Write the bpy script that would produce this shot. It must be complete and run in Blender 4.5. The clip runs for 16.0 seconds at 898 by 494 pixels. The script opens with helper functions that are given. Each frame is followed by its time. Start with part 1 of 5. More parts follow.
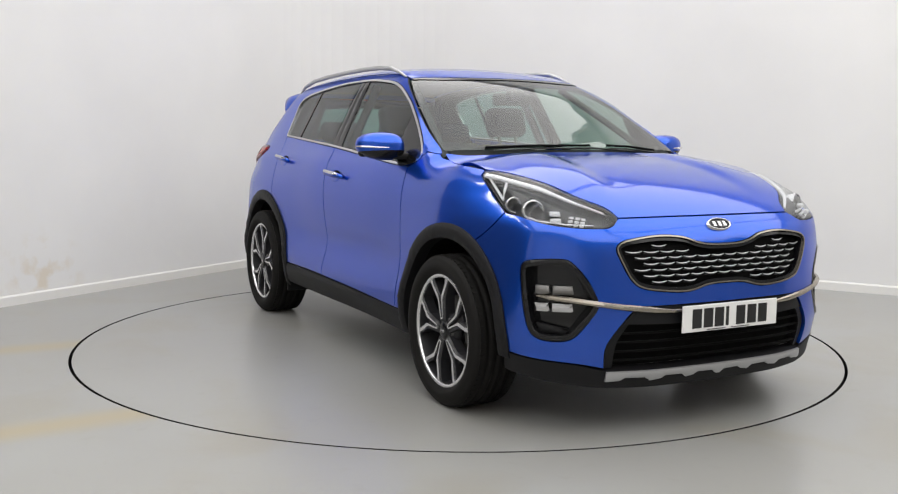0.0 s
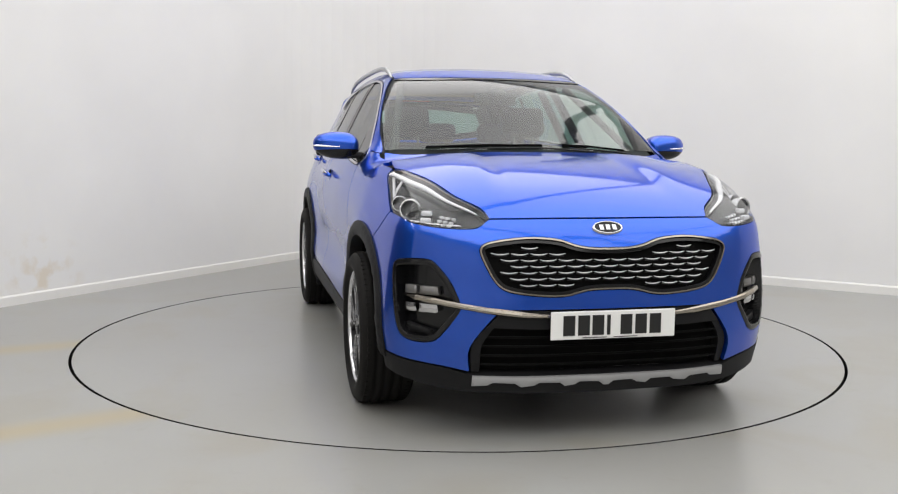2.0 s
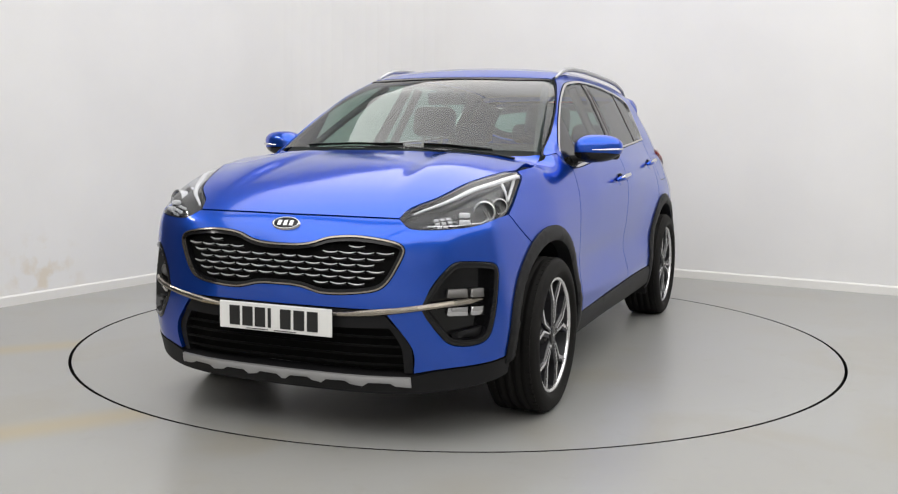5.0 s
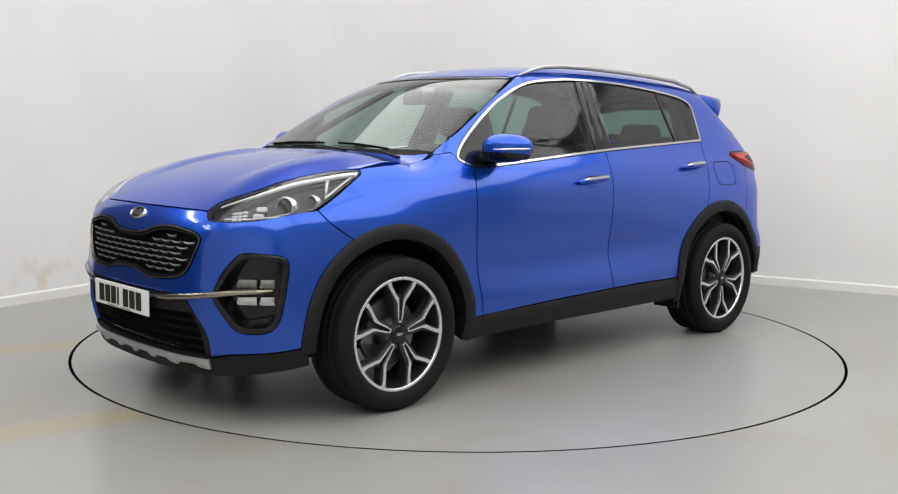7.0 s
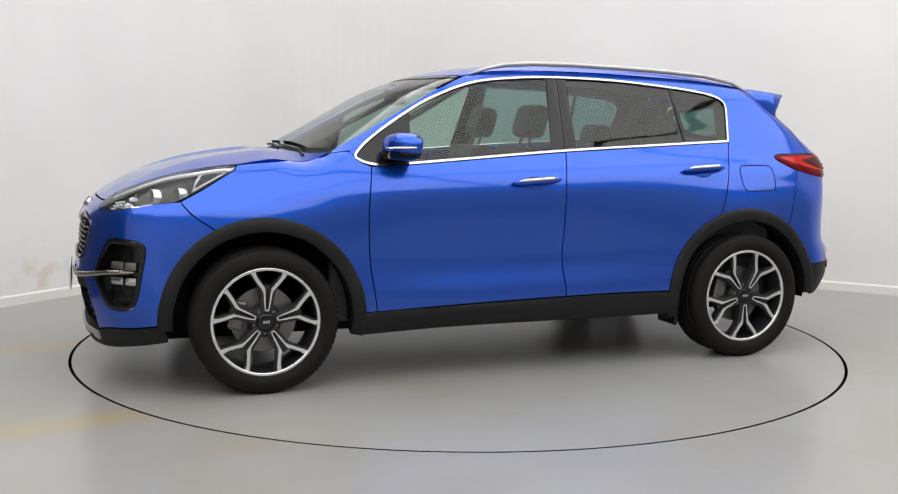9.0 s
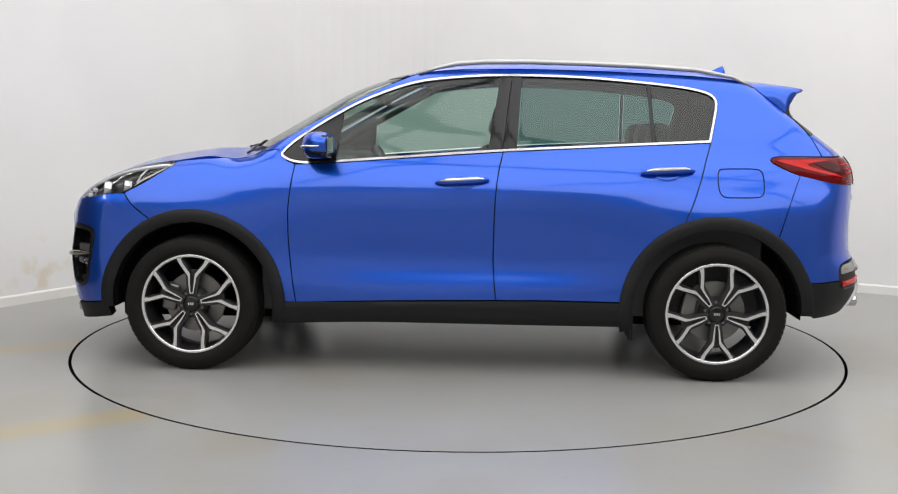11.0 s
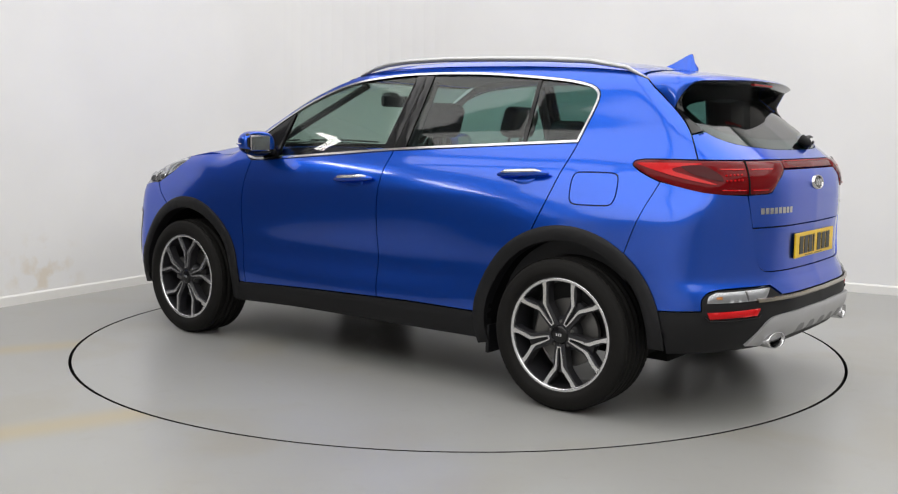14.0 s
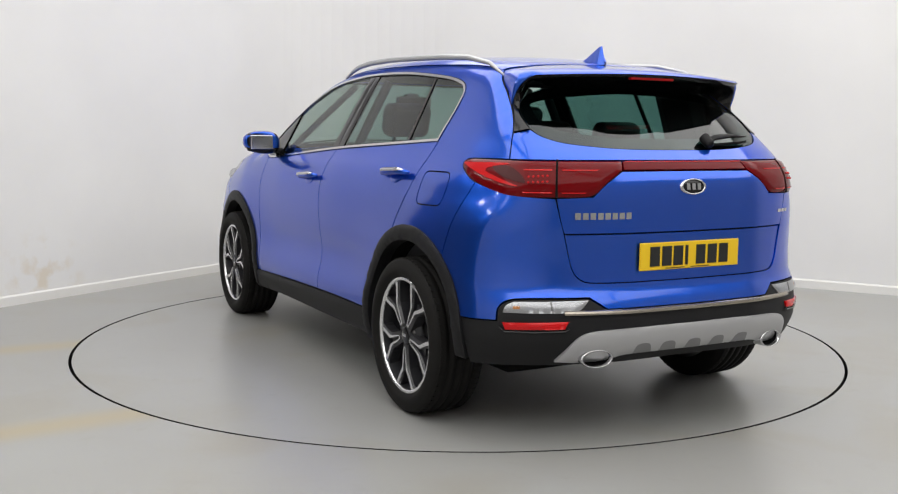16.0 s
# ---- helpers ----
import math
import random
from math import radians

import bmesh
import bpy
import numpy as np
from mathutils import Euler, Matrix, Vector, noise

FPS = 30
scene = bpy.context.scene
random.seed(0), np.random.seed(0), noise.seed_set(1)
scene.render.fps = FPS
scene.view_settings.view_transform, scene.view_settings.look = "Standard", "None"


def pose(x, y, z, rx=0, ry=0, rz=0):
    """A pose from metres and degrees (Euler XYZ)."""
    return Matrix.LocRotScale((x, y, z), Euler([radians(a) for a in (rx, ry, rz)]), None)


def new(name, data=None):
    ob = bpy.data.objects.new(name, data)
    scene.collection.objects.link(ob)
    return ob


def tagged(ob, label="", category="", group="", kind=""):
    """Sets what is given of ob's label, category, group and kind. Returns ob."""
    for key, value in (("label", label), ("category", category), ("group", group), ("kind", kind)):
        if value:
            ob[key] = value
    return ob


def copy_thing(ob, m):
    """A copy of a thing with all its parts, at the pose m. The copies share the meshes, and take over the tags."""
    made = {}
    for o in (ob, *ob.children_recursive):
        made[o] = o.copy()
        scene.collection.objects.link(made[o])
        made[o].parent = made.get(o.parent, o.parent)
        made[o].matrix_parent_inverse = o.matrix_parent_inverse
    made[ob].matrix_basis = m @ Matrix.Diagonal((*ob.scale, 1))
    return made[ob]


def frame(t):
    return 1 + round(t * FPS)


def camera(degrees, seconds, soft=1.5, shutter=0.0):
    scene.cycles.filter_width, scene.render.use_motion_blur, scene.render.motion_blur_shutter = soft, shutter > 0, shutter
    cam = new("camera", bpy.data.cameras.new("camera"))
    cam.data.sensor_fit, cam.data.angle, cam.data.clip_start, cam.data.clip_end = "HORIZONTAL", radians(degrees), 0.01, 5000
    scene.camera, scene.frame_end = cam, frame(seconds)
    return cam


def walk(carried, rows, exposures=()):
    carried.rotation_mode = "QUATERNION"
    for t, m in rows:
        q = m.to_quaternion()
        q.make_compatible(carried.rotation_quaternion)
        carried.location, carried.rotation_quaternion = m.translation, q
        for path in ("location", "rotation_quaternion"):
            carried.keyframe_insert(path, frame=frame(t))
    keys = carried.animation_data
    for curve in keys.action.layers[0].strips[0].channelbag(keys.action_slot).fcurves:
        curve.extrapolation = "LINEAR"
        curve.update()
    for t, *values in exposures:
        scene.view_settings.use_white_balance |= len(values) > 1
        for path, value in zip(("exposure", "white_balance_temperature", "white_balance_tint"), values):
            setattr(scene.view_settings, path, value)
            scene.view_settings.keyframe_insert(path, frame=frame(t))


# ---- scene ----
cam = camera(48.95, 16.0, soft=1.2)
EYE = pose(0, -5.931, 1.234, 83.38, 0, 0.53) @ pose(0, 0, 0, 0, 0, 0.61)
walk(cam, [(0.0, EYE), (16.0, EYE)])

# ---------------------------------------------------------------- world and lamps
world = bpy.data.worlds.new("world")
scene.world = world
world.use_nodes = True
world.node_tree.nodes["Background"].inputs[0].default_value = (0.9, 0.95, 1.0, 1)
world.node_tree.nodes["Background"].inputs[1].default_value = 0.05
scene.view_settings.exposure = 0.0

# the room's axes on the floor: u along the far wall, v along the side wall; the far corner
CORNER, U, V = Vector((-1.104, 4.358, 0)), Vector((0.868, -0.497, 0)), Vector((0.497, 0.868, 0))
ROOM_U, ROOM_V, ROOM_H = 11.0, 12.5, 3.9
TURN = math.degrees(math.atan2(U.y, U.x))


def at_room(u, v, z):
    """A place in the room: u along the far wall from the corner, v away from the far wall."""
    return CORNER + U * u - V * v + Vector((0, 0, z))


LAMPS = [(u, v) for u in (2.2, 5.5, 8.8) for v in (2.9, 8.4)]
# broad diffuser panels that cover most of the ceiling
for places, power, long, wide, drop in ((LAMPS, 104, 3.2, 5.3, 0.085),):
    for u, v in places:
        light = bpy.data.lights.new("ceiling_lamp", "AREA")
        light.shape, light.size, light.size_y, light.energy, light.color = "RECTANGLE", long, wide, power, (1.0, 0.982, 0.96)
        ob = new("ceiling_lamp", light)
        ob.matrix_world = Matrix.Translation(at_room(u, v, ROOM_H - drop)) @ pose(0, 0, 0, 0, 0, TURN)

# two short strip lamps high on the side wall, mirrored as streaks in the paint
STRIPS = [(0.30, 5.6), (0.30, 7.6)]
for u, v in STRIPS:
    light = bpy.data.lights.new("strip_lamp", "AREA")
    light.shape, light.size, light.size_y, light.energy, light.color = "RECTANGLE", 0.09, 1.2, 7, (1.0, 0.98, 0.95)
    ob = new("strip_lamp", light)
    ob.matrix_world = Matrix.Translation(at_room(u, v, 2.95)) @ pose(0, 0, 0, 0, 0, TURN) @ pose(0, 0, 0, 0, -45, 0) @ pose(0, 0, -0.035)

# ---------------------------------------------------------------- materials
def material(name, colour, rough=0.5, metal=0.0, coat=0.0, grain=0.0, scale=200.0, bump=0.0, spread=0.0, big=3.0, emit=0.0, ior=1.5, spec=0.5):
    """A principled surface with variation at two scales and fine relief."""
    m = bpy.data.materials.new(name)
    m.use_nodes = True
    n, l = m.node_tree.nodes, m.node_tree.links
    b = n["Principled BSDF"]
    b.inputs["Base Color"].default_value = (*colour, 1)
    b.inputs["Roughness"].default_value, b.inputs["Metallic"].default_value = rough, metal
    b.inputs["Coat Weight"].default_value, b.inputs["Coat Roughness"].default_value, b.inputs["IOR"].default_value = coat, 0.04, ior
    b.inputs["Specular IOR Level"].default_value = spec
    co = n.new("ShaderNodeTexCoord")
    if spread or grain:
        a, c = n.new("ShaderNodeTexNoise"), n.new("ShaderNodeTexNoise")
        a.inputs["Scale"].default_value, a.inputs["Detail"].default_value = big, 5
        c.inputs["Scale"].default_value, c.inputs["Detail"].default_value = scale, 2
        for t in (a, c):
            l.new(co.outputs["Object"], t.inputs["Vector"])
        mix = n.new("ShaderNodeMath")
        mix.operation = "MULTIPLY_ADD"
        l.new(a.outputs["Fac"], mix.inputs[0])
        mix.inputs[1].default_value = spread
        g = n.new("ShaderNodeMath")
        g.operation = "MULTIPLY_ADD"
        l.new(c.outputs["Fac"], g.inputs[0])
        g.inputs[1].default_value, g.inputs[2].default_value = grain, 1 - grain / 2 - spread / 2
        l.new(g.outputs[0], mix.inputs[2])
        vec = n.new("ShaderNodeVectorMath")
        vec.operation = "SCALE"
        vec.inputs[0].default_value = colour
        l.new(mix.outputs[0], vec.inputs["Scale"])
        l.new(vec.outputs[0], b.inputs["Base Color"])
    if bump:
        t, u = n.new("ShaderNodeTexNoise"), n.new("ShaderNodeBump")
        t.inputs["Scale"].default_value, t.inputs["Detail"].default_value = scale, 3
        l.new(co.outputs["Object"], t.inputs["Vector"])
        u.inputs["Strength"].default_value, u.inputs["Distance"].default_value = 1.0, bump
        l.new(t.outputs["Fac"], u.inputs["Height"])
        l.new(u.outputs["Normal"], b.inputs["Normal"])
    if emit:
        b.inputs["Emission Color"].default_value = (*colour, 1)
        b.inputs["Emission Strength"].default_value = emit
    return m


def glass(name, tint, gloss=0.02, ior=1.5, rise=4.5):
    """Thin tinted glass: it lets light through by its tint and mirrors by Fresnel."""
    m = bpy.data.materials.new(name)
    m.use_nodes = True
    n, l = m.node_tree.nodes, m.node_tree.links
    n.clear()
    out, mix, fr = n.new("ShaderNodeOutputMaterial"), n.new("ShaderNodeMixShader"), n.new("ShaderNodeLayerWeight")
    tr, gl = n.new("ShaderNodeBsdfTransparent"), n.new("ShaderNodeBsdfGlossy")
    tr.inputs["Color"].default_value = (*tint, 1)
    gl.inputs["Roughness"].default_value = gloss
    # the gloss of both faces, rising towards grazing sight
    fr.inputs["Blend"].default_value = 0.5
    p, q = n.new("ShaderNodeMath"), n.new("ShaderNodeMath")
    p.operation, q.operation = "POWER", "MULTIPLY_ADD"
    l.new(fr.outputs["Facing"], p.inputs[0])
    p.inputs[1].default_value = rise
    l.new(p.outputs[0], q.inputs[0])
    f0 = 1.3 * ((ior - 1) / (ior + 1)) ** 2
    q.inputs[1].default_value, q.inputs[2].default_value = 0.9 - f0, f0
    l.new(q.outputs[0], mix.inputs[0])
    l.new(tr.outputs[0], mix.inputs[1])
    l.new(gl.outputs[0], mix.inputs[2])
    l.new(mix.outputs[0], out.inputs["Surface"])
    return m


PAINT = material("blue_metallic_paint", (0.003, 0.077, 0.535), rough=0.28, metal=0.85, coat=1.0, grain=0.14, scale=900, spread=0.03, big=2)
# metal flakes lose brightness towards grazing sight
PAINT.node_tree.nodes["Principled BSDF"].inputs["Specular Tint"].default_value = (0.26, 0.40, 0.90, 1)
PAINT.node_tree.nodes["Principled BSDF"].inputs["Coat Roughness"].default_value = 0.085
PAINT.node_tree.nodes["Principled BSDF"].inputs["Coat IOR"].default_value = 1.55
CLADDING = material("black_grained_plastic", (0.0075, 0.0075, 0.0085), rough=0.55, spec=0.26, grain=0.2, scale=500, bump=0.00006, spread=0.15)
GLOSS = material("gloss_black", (0.006, 0.006, 0.007), rough=0.12, spec=0.4, spread=0.1, grain=0.05)
# near-black; in gaps, pits and holes their shade is put into this colour
DARK = material("dark_void", (0.005, 0.005, 0.005), rough=0.85, spec=0.1, spread=0.2, grain=0.1)
CHROME = material("bright_chrome", (0.58, 0.58, 0.59), rough=0.16, metal=1.0, spread=0.05, grain=0.03)
SATIN = material("satin_bronze_chrome", (0.36, 0.325, 0.275), rough=0.22, metal=1.0, spread=0.06, grain=0.05)
SILVER = material("silver_painted_plastic", (0.42, 0.42, 0.43), rough=0.38, metal=0.5, spread=0.06, grain=0.08, scale=700)
SILVER_DARK = material("shaded_silver_plastic", (0.20, 0.20, 0.205), rough=0.45, metal=0.3, spread=0.08, grain=0.08, scale=700)
ALLOY = material("machined_alloy", (0.78, 0.78, 0.79), rough=0.22, metal=0.9, spread=0.05, grain=0.05, scale=600)
ALLOY_DARK = material("dark_grey_alloy_paint", (0.022, 0.022, 0.025), rough=0.42, spec=0.35, spread=0.1, grain=0.1)
RUBBER = material("tyre_rubber", (0.0075, 0.0070, 0.0065), rough=0.75, spec=0.2, spread=0.35, big=7, grain=0.25, scale=260, bump=0.0001)
RAIL = material("satin_rail_metal", (0.46, 0.46, 0.47), rough=0.36, metal=0.9, spread=0.05, grain=0.05)
STEEL = material("brake_steel", (0.20, 0.195, 0.19), rough=0.4, metal=0.8, spread=0.2, big=20, grain=0.1)
FABRIC = material("black_leather", (0.022, 0.022, 0.024), rough=0.5, spread=0.2, grain=0.2, scale=300, bump=0.00005)
TRIM_IN = material("dark_cabin_plastic", (0.030, 0.030, 0.033), rough=0.6, spread=0.2, grain=0.15, scale=300)
HEADLINER = material("light_headliner", (0.28, 0.275, 0.26), rough=0.9, spread=0.1, grain=0.15)
WINDSHIELD = glass("windscreen_glass", (0.56, 0.65, 0.60), ior=1.5, rise=3.8)
SIDE_GLASS = glass("green_side_glass", (0.50, 0.64, 0.59), ior=1.5)
PRIVACY = glass("dark_privacy_glass", (0.26, 0.42, 0.39), ior=1.55)
LENS = glass("clear_lamp_lens", (0.86, 0.87, 0.88), ior=1.45)
RED = material("red_lamp_lens", (0.125, 0.0015, 0.003), rough=0.10, spec=0.16, spread=0.25, big=9)
RED_BRIGHT = material("bright_red_lamp_inset", (0.50, 0.006, 0.008), rough=0.12, spec=0.3, spread=0.1, big=14)
RED_DARK = material("dark_red_lamp_inset", (0.05, 0.002, 0.003), rough=0.25, spec=0.2, spread=0.2, big=14)
WHITE_PLATE = material("white_plate", (0.82, 0.82, 0.80), rough=0.35, spread=0.03, grain=0.04)
YELLOW_PLATE = material("yellow_plate", (0.80, 0.52, 0.010), rough=0.35, spread=0.03, grain=0.04)
BLACK_INK = material("black_plate_ink", (0.010, 0.010, 0.010), rough=0.4, spread=0.05)
AMBER = material("amber_bulb", (0.55, 0.20, 0.03), rough=0.3, spread=0.1)
GREY_WALL = material("unseen_wall_grey", (0.38, 0.38, 0.375), rough=0.7, spread=0.1, grain=0.05)
SLAT_PANEL_DARK = material("dark_slat_panel_tone", (0.06, 0.06, 0.065), rough=0.5, spread=0.1, grain=0.05)
LAMP_BOWL = material("dark_lamp_housing", (0.030, 0.030, 0.032), rough=0.25, metal=0.3, spread=0.1, grain=0.05)
WHITE_TRIM = material("white_painted_wood", (0.80, 0.79, 0.76), rough=0.45, spread=0.06, grain=0.05)
CEILING_PAINT = material("ceiling_paint", (0.72, 0.72, 0.71), rough=0.8, spread=0.04, grain=0.04)
RUNNING = material("pale_light_guide", (0.80, 0.80, 0.82), rough=0.25, spread=0.05, grain=0.03)
LAMP_CASE = material("white_lamp_case", (0.8, 0.8, 0.8), rough=0.4, spread=0.03)


def wall_paint():
    m = material("white_wall_paint", (0.80, 0.795, 0.785), rough=0.6, bump=0.0003, scale=24)
    n, l = m.node_tree.nodes, m.node_tree.links
    b = n["Principled BSDF"]
    geo = n.new("ShaderNodeNewGeometry")
    a = n.new("ShaderNodeTexNoise")
    a.inputs["Scale"].default_value, a.inputs["Detail"].default_value = 1.1, 6
    l.new(geo.outputs["Position"], a.inputs["Vector"])
    ramp = n.new("ShaderNodeValToRGB")
    ramp.color_ramp.elements[0].position, ramp.color_ramp.elements[1].position = 0.3, 0.75
    ramp.color_ramp.elements[0].color, ramp.color_ramp.elements[1].color = (0.765, 0.76, 0.755, 1), (0.82, 0.815, 0.805, 1)
    l.new(a.outputs["Fac"], ramp.inputs[0])
    # a patch of yellow damp and peeled paint, low on the side wall
    d = n.new("ShaderNodeVectorMath")
    d.operation = "DISTANCE"
    d.inputs[1].default_value = (-2.99, 1.07, 0.15)
    l.new(geo.outputs["Position"], d.inputs[0])
    patch = n.new("ShaderNodeMapRange")
    patch.inputs["From Min"].default_value, patch.inputs["From Max"].default_value = 0.05, 0.42
    patch.inputs["To Min"].default_value, patch.inputs["To Max"].default_value = 1.0, 0.0
    l.new(d.outputs["Value"], patch.inputs["Value"])
    f = n.new("ShaderNodeTexNoise")
    f.inputs["Scale"].default_value, f.inputs["Detail"].default_value = 7, 8
    l.new(geo.outputs["Position"], f.inputs["Vector"])
    edge = n.new("ShaderNodeMapRange")
    edge.inputs["From Min"].default_value, edge.inputs["From Max"].default_value = 0.48, 0.62
    l.new(f.outputs["Fac"], edge.inputs["Value"])
    both = n.new("ShaderNodeMath")
    both.operation = "MULTIPLY"
    l.new(patch.outputs[0], both.inputs[0])
    l.new(edge.outputs[0], both.inputs[1])
    mix = n.new("ShaderNodeMix")
    mix.data_type = "RGBA"
    l.new(both.outputs[0], mix.inputs["Factor"])
    l.new(ramp.outputs[0], mix.inputs["A"])
    mix.inputs["B"].default_value = (0.73, 0.67, 0.58, 1)
    l.new(mix.outputs["Result"], b.inputs["Base Color"])
    return m


def floor_paint(name, streaks):
    """Grey floor paint with a worn gloss, scuffs and, on the fixed floor, two ochre streaks."""
    m = material(name, (0.30, 0.305, 0.295), rough=0.3)
    n, l = m.node_tree.nodes, m.node_tree.links
    b = n["Principled BSDF"]
    co = n.new("ShaderNodeTexCoord")
    a, f = n.new("ShaderNodeTexNoise"), n.new("ShaderNodeTexNoise")
    a.inputs["Scale"].default_value, a.inputs["Detail"].default_value = 0.7, 3
    f.inputs["Scale"].default_value, f.inputs["Detail"].default_value = 60, 4
    for t in (a, f):
        l.new(co.outputs["Object"], t.inputs["Vector"])
    ramp = n.new("ShaderNodeValToRGB")
    e = ramp.color_ramp.elements
    e[0].position, e[1].position = 0.3, 0.72
    e[0].color, e[1].color = (0.288, 0.285, 0.268, 1), (0.325, 0.329, 0.322, 1)
    l.new(a.outputs["Fac"], ramp.inputs[0])
    last = ramp.outputs[0]
    # faint brownish tint in uneven patches, and thin scuffs
    for size, lo, hi, amount, tint in ((1.3, 0.50, 0.70, 0.34, (0.265, 0.235, 0.170, 1)), (9.0, 0.60, 0.72, 0.16, (0.24, 0.225, 0.19, 1))):
        d = n.new("ShaderNodeTexNoise")
        d.inputs["Scale"].default_value, d.inputs["Detail"].default_value, d.inputs["Distortion"].default_value = size, 7, 0.6
        l.new(co.outputs["Object"], d.inputs["Vector"])
        k = n.new("ShaderNodeMapRange")
        k.interpolation_type = "SMOOTHSTEP"
        k.inputs["From Min"].default_value, k.inputs["From Max"].default_value, k.inputs["To Max"].default_value = lo, hi, amount
        l.new(d.outputs["Fac"], k.inputs["Value"])
        mx = n.new("ShaderNodeMix")
        mx.data_type = "RGBA"
        l.new(k.outputs[0], mx.inputs["Factor"])
        l.new(last, mx.inputs["A"])
        mx.inputs["B"].default_value = tint
        last = mx.outputs["Result"]
    if streaks:
        sep = n.new("ShaderNodeSeparateXYZ")
        l.new(co.outputs["Object"], sep.inputs[0])
        for c0, slope, wide, x0 in STREAKS:
            line = n.new("ShaderNodeMath")
            line.operation = "MULTIPLY_ADD"
            l.new(sep.outputs["X"], line.inputs[0])
            line.inputs[1].default_value, line.inputs[2].default_value = -slope, -c0
            dist = n.new("ShaderNodeMath")
            dist.operation = "ADD"
            l.new(line.outputs[0], dist.inputs[0])
            l.new(sep.outputs["Y"], dist.inputs[1])
            ab = n.new("ShaderNodeMath")
            ab.operation = "ABSOLUTE"
            l.new(dist.outputs[0], ab.inputs[0])
            r = n.new("ShaderNodeMapRange")
            r.interpolation_type = "SMOOTHSTEP"
            r.inputs["From Min"].default_value, r.inputs["From Max"].default_value = 0.0, wide
            r.inputs["To Min"].default_value, r.inputs["To Max"].default_value = 0.8, 0.0
            l.new(ab.outputs[0], r.inputs["Value"])
            cut = n.new("ShaderNodeMapRange")
            cut.interpolation_type = "SMOOTHSTEP"
            cut.inputs["From Min"].default_value, cut.inputs["From Max"].default_value = x0 - 0.3, x0
            cut.inputs["To Min"].default_value, cut.inputs["To Max"].default_value = 1.0, 0.0
            l.new(sep.outputs["X"], cut.inputs["Value"])
            mul = n.new("ShaderNodeMath")
            mul.operation = "MULTIPLY"
            l.new(r.outputs[0], mul.inputs[0])
            l.new(cut.outputs[0], mul.inputs[1])
            mix = n.new("ShaderNodeMix")
            mix.data_type = "RGBA"
            l.new(mul.outputs[0], mix.inputs["Factor"])
            l.new(last, mix.inputs["A"])
            mix.inputs["B"].default_value = (0.35, 0.29, 0.165, 1)
            last = mix.outputs["Result"]
    l.new(last, b.inputs["Base Color"])
    rr = n.new("ShaderNodeMapRange")
    rr.inputs["To Min"].default_value, rr.inputs["To Max"].default_value = 0.25, 0.33
    l.new(a.outputs["Fac"], rr.inputs["Value"])
    l.new(rr.outputs[0], b.inputs["Roughness"])
    bp = n.new("ShaderNodeBump")
    bp.inputs["Distance"].default_value = 0.00008
    l.new(f.outputs["Fac"], bp.inputs["Height"])
    l.new(bp.outputs[0], b.inputs["Normal"])
    return m


STREAKS = [(0.715, 0.50, 0.21, -1.95), (-0.785, 0.69, 0.24, -1.05)]
WALL, FLOOR, DISC = wall_paint(), floor_paint("grey_floor_paint", True), floor_paint("grey_turntable_paint", False)

# ---------------------------------------------------------------- mesh helpers
def finish(bm, name, mat, smooth=False):
    me = bpy.data.meshes.new(name)
    bm.normal_update()
    bm.to_mesh(me)
    bm.free()
    me.materials.append(mat)
    if smooth:
        me.shade_smooth()
    return me


def part(name, bm, mat, parent, label="", smooth=False):
    """Links a bmesh as one mesh object under a thing or a part."""
    ob = new(name, finish(bm, name, mat, smooth))
    ob.parent = parent
    return tagged(ob, label) if label else ob


def thing_mesh(name, bm, mat, label="", category="", group="", kind="", smooth=False):
    return tagged(new(name, finish(bm, name, mat, smooth)), label, category, group, kind)


def from_lists(verts, faces):
    bm = bmesh.new()
    vs = [bm.verts.new(v) for v in verts]
    for f in faces:
        try:
            bm.faces.new([vs[i] for i in f])
        except ValueError:
            pass
    return bm


def box(bm, x0, y0, z0, x1, y1, z1, m=None, bevel=0.0, seg=2):
    """A box, with rounded edges if bevel is given, added to bm."""
    b = bmesh.new()
    bmesh.ops.create_cube(b, size=1)
    for v in b.verts:
        v.co = Vector(((x0 + x1) / 2 + v.co.x * (x1 - x0), (y0 + y1) / 2 + v.co.y * (y1 - y0), (z0 + z1) / 2 + v.co.z * (z1 - z0)))
    if bevel:
        bmesh.ops.bevel(b, geom=b.edges[:], offset=bevel, segments=seg, affect="EDGES", profile=0.5)
    if m is not None:
        b.transform(m)
    me = bpy.data.meshes.new("piece")
    b.to_mesh(me)
    b.free()
    bm.from_mesh(me)
    bpy.data.meshes.remove(me)
    return bm


def lathe(profile, seg=96, m=None, closed=False):
    """Turns (radius, along) points round the y axis."""
    verts, faces, n = [], [], len(profile)
    for i in range(seg):
        a = 2 * math.pi * i / seg
        verts += [(r * math.cos(a), y, r * math.sin(a)) for r, y in profile]
    for i in range(seg):
        j = (i + 1) % seg
        for k in range(n if closed else n - 1):
            q = (k + 1) % n
            faces.append((i * n + k, i * n + q, j * n + q, j * n + k))
    bm = from_lists(verts, faces)
    bmesh.ops.recalc_face_normals(bm, faces=bm.faces[:])
    if m is not None:
        bm.transform(m)
    return bm


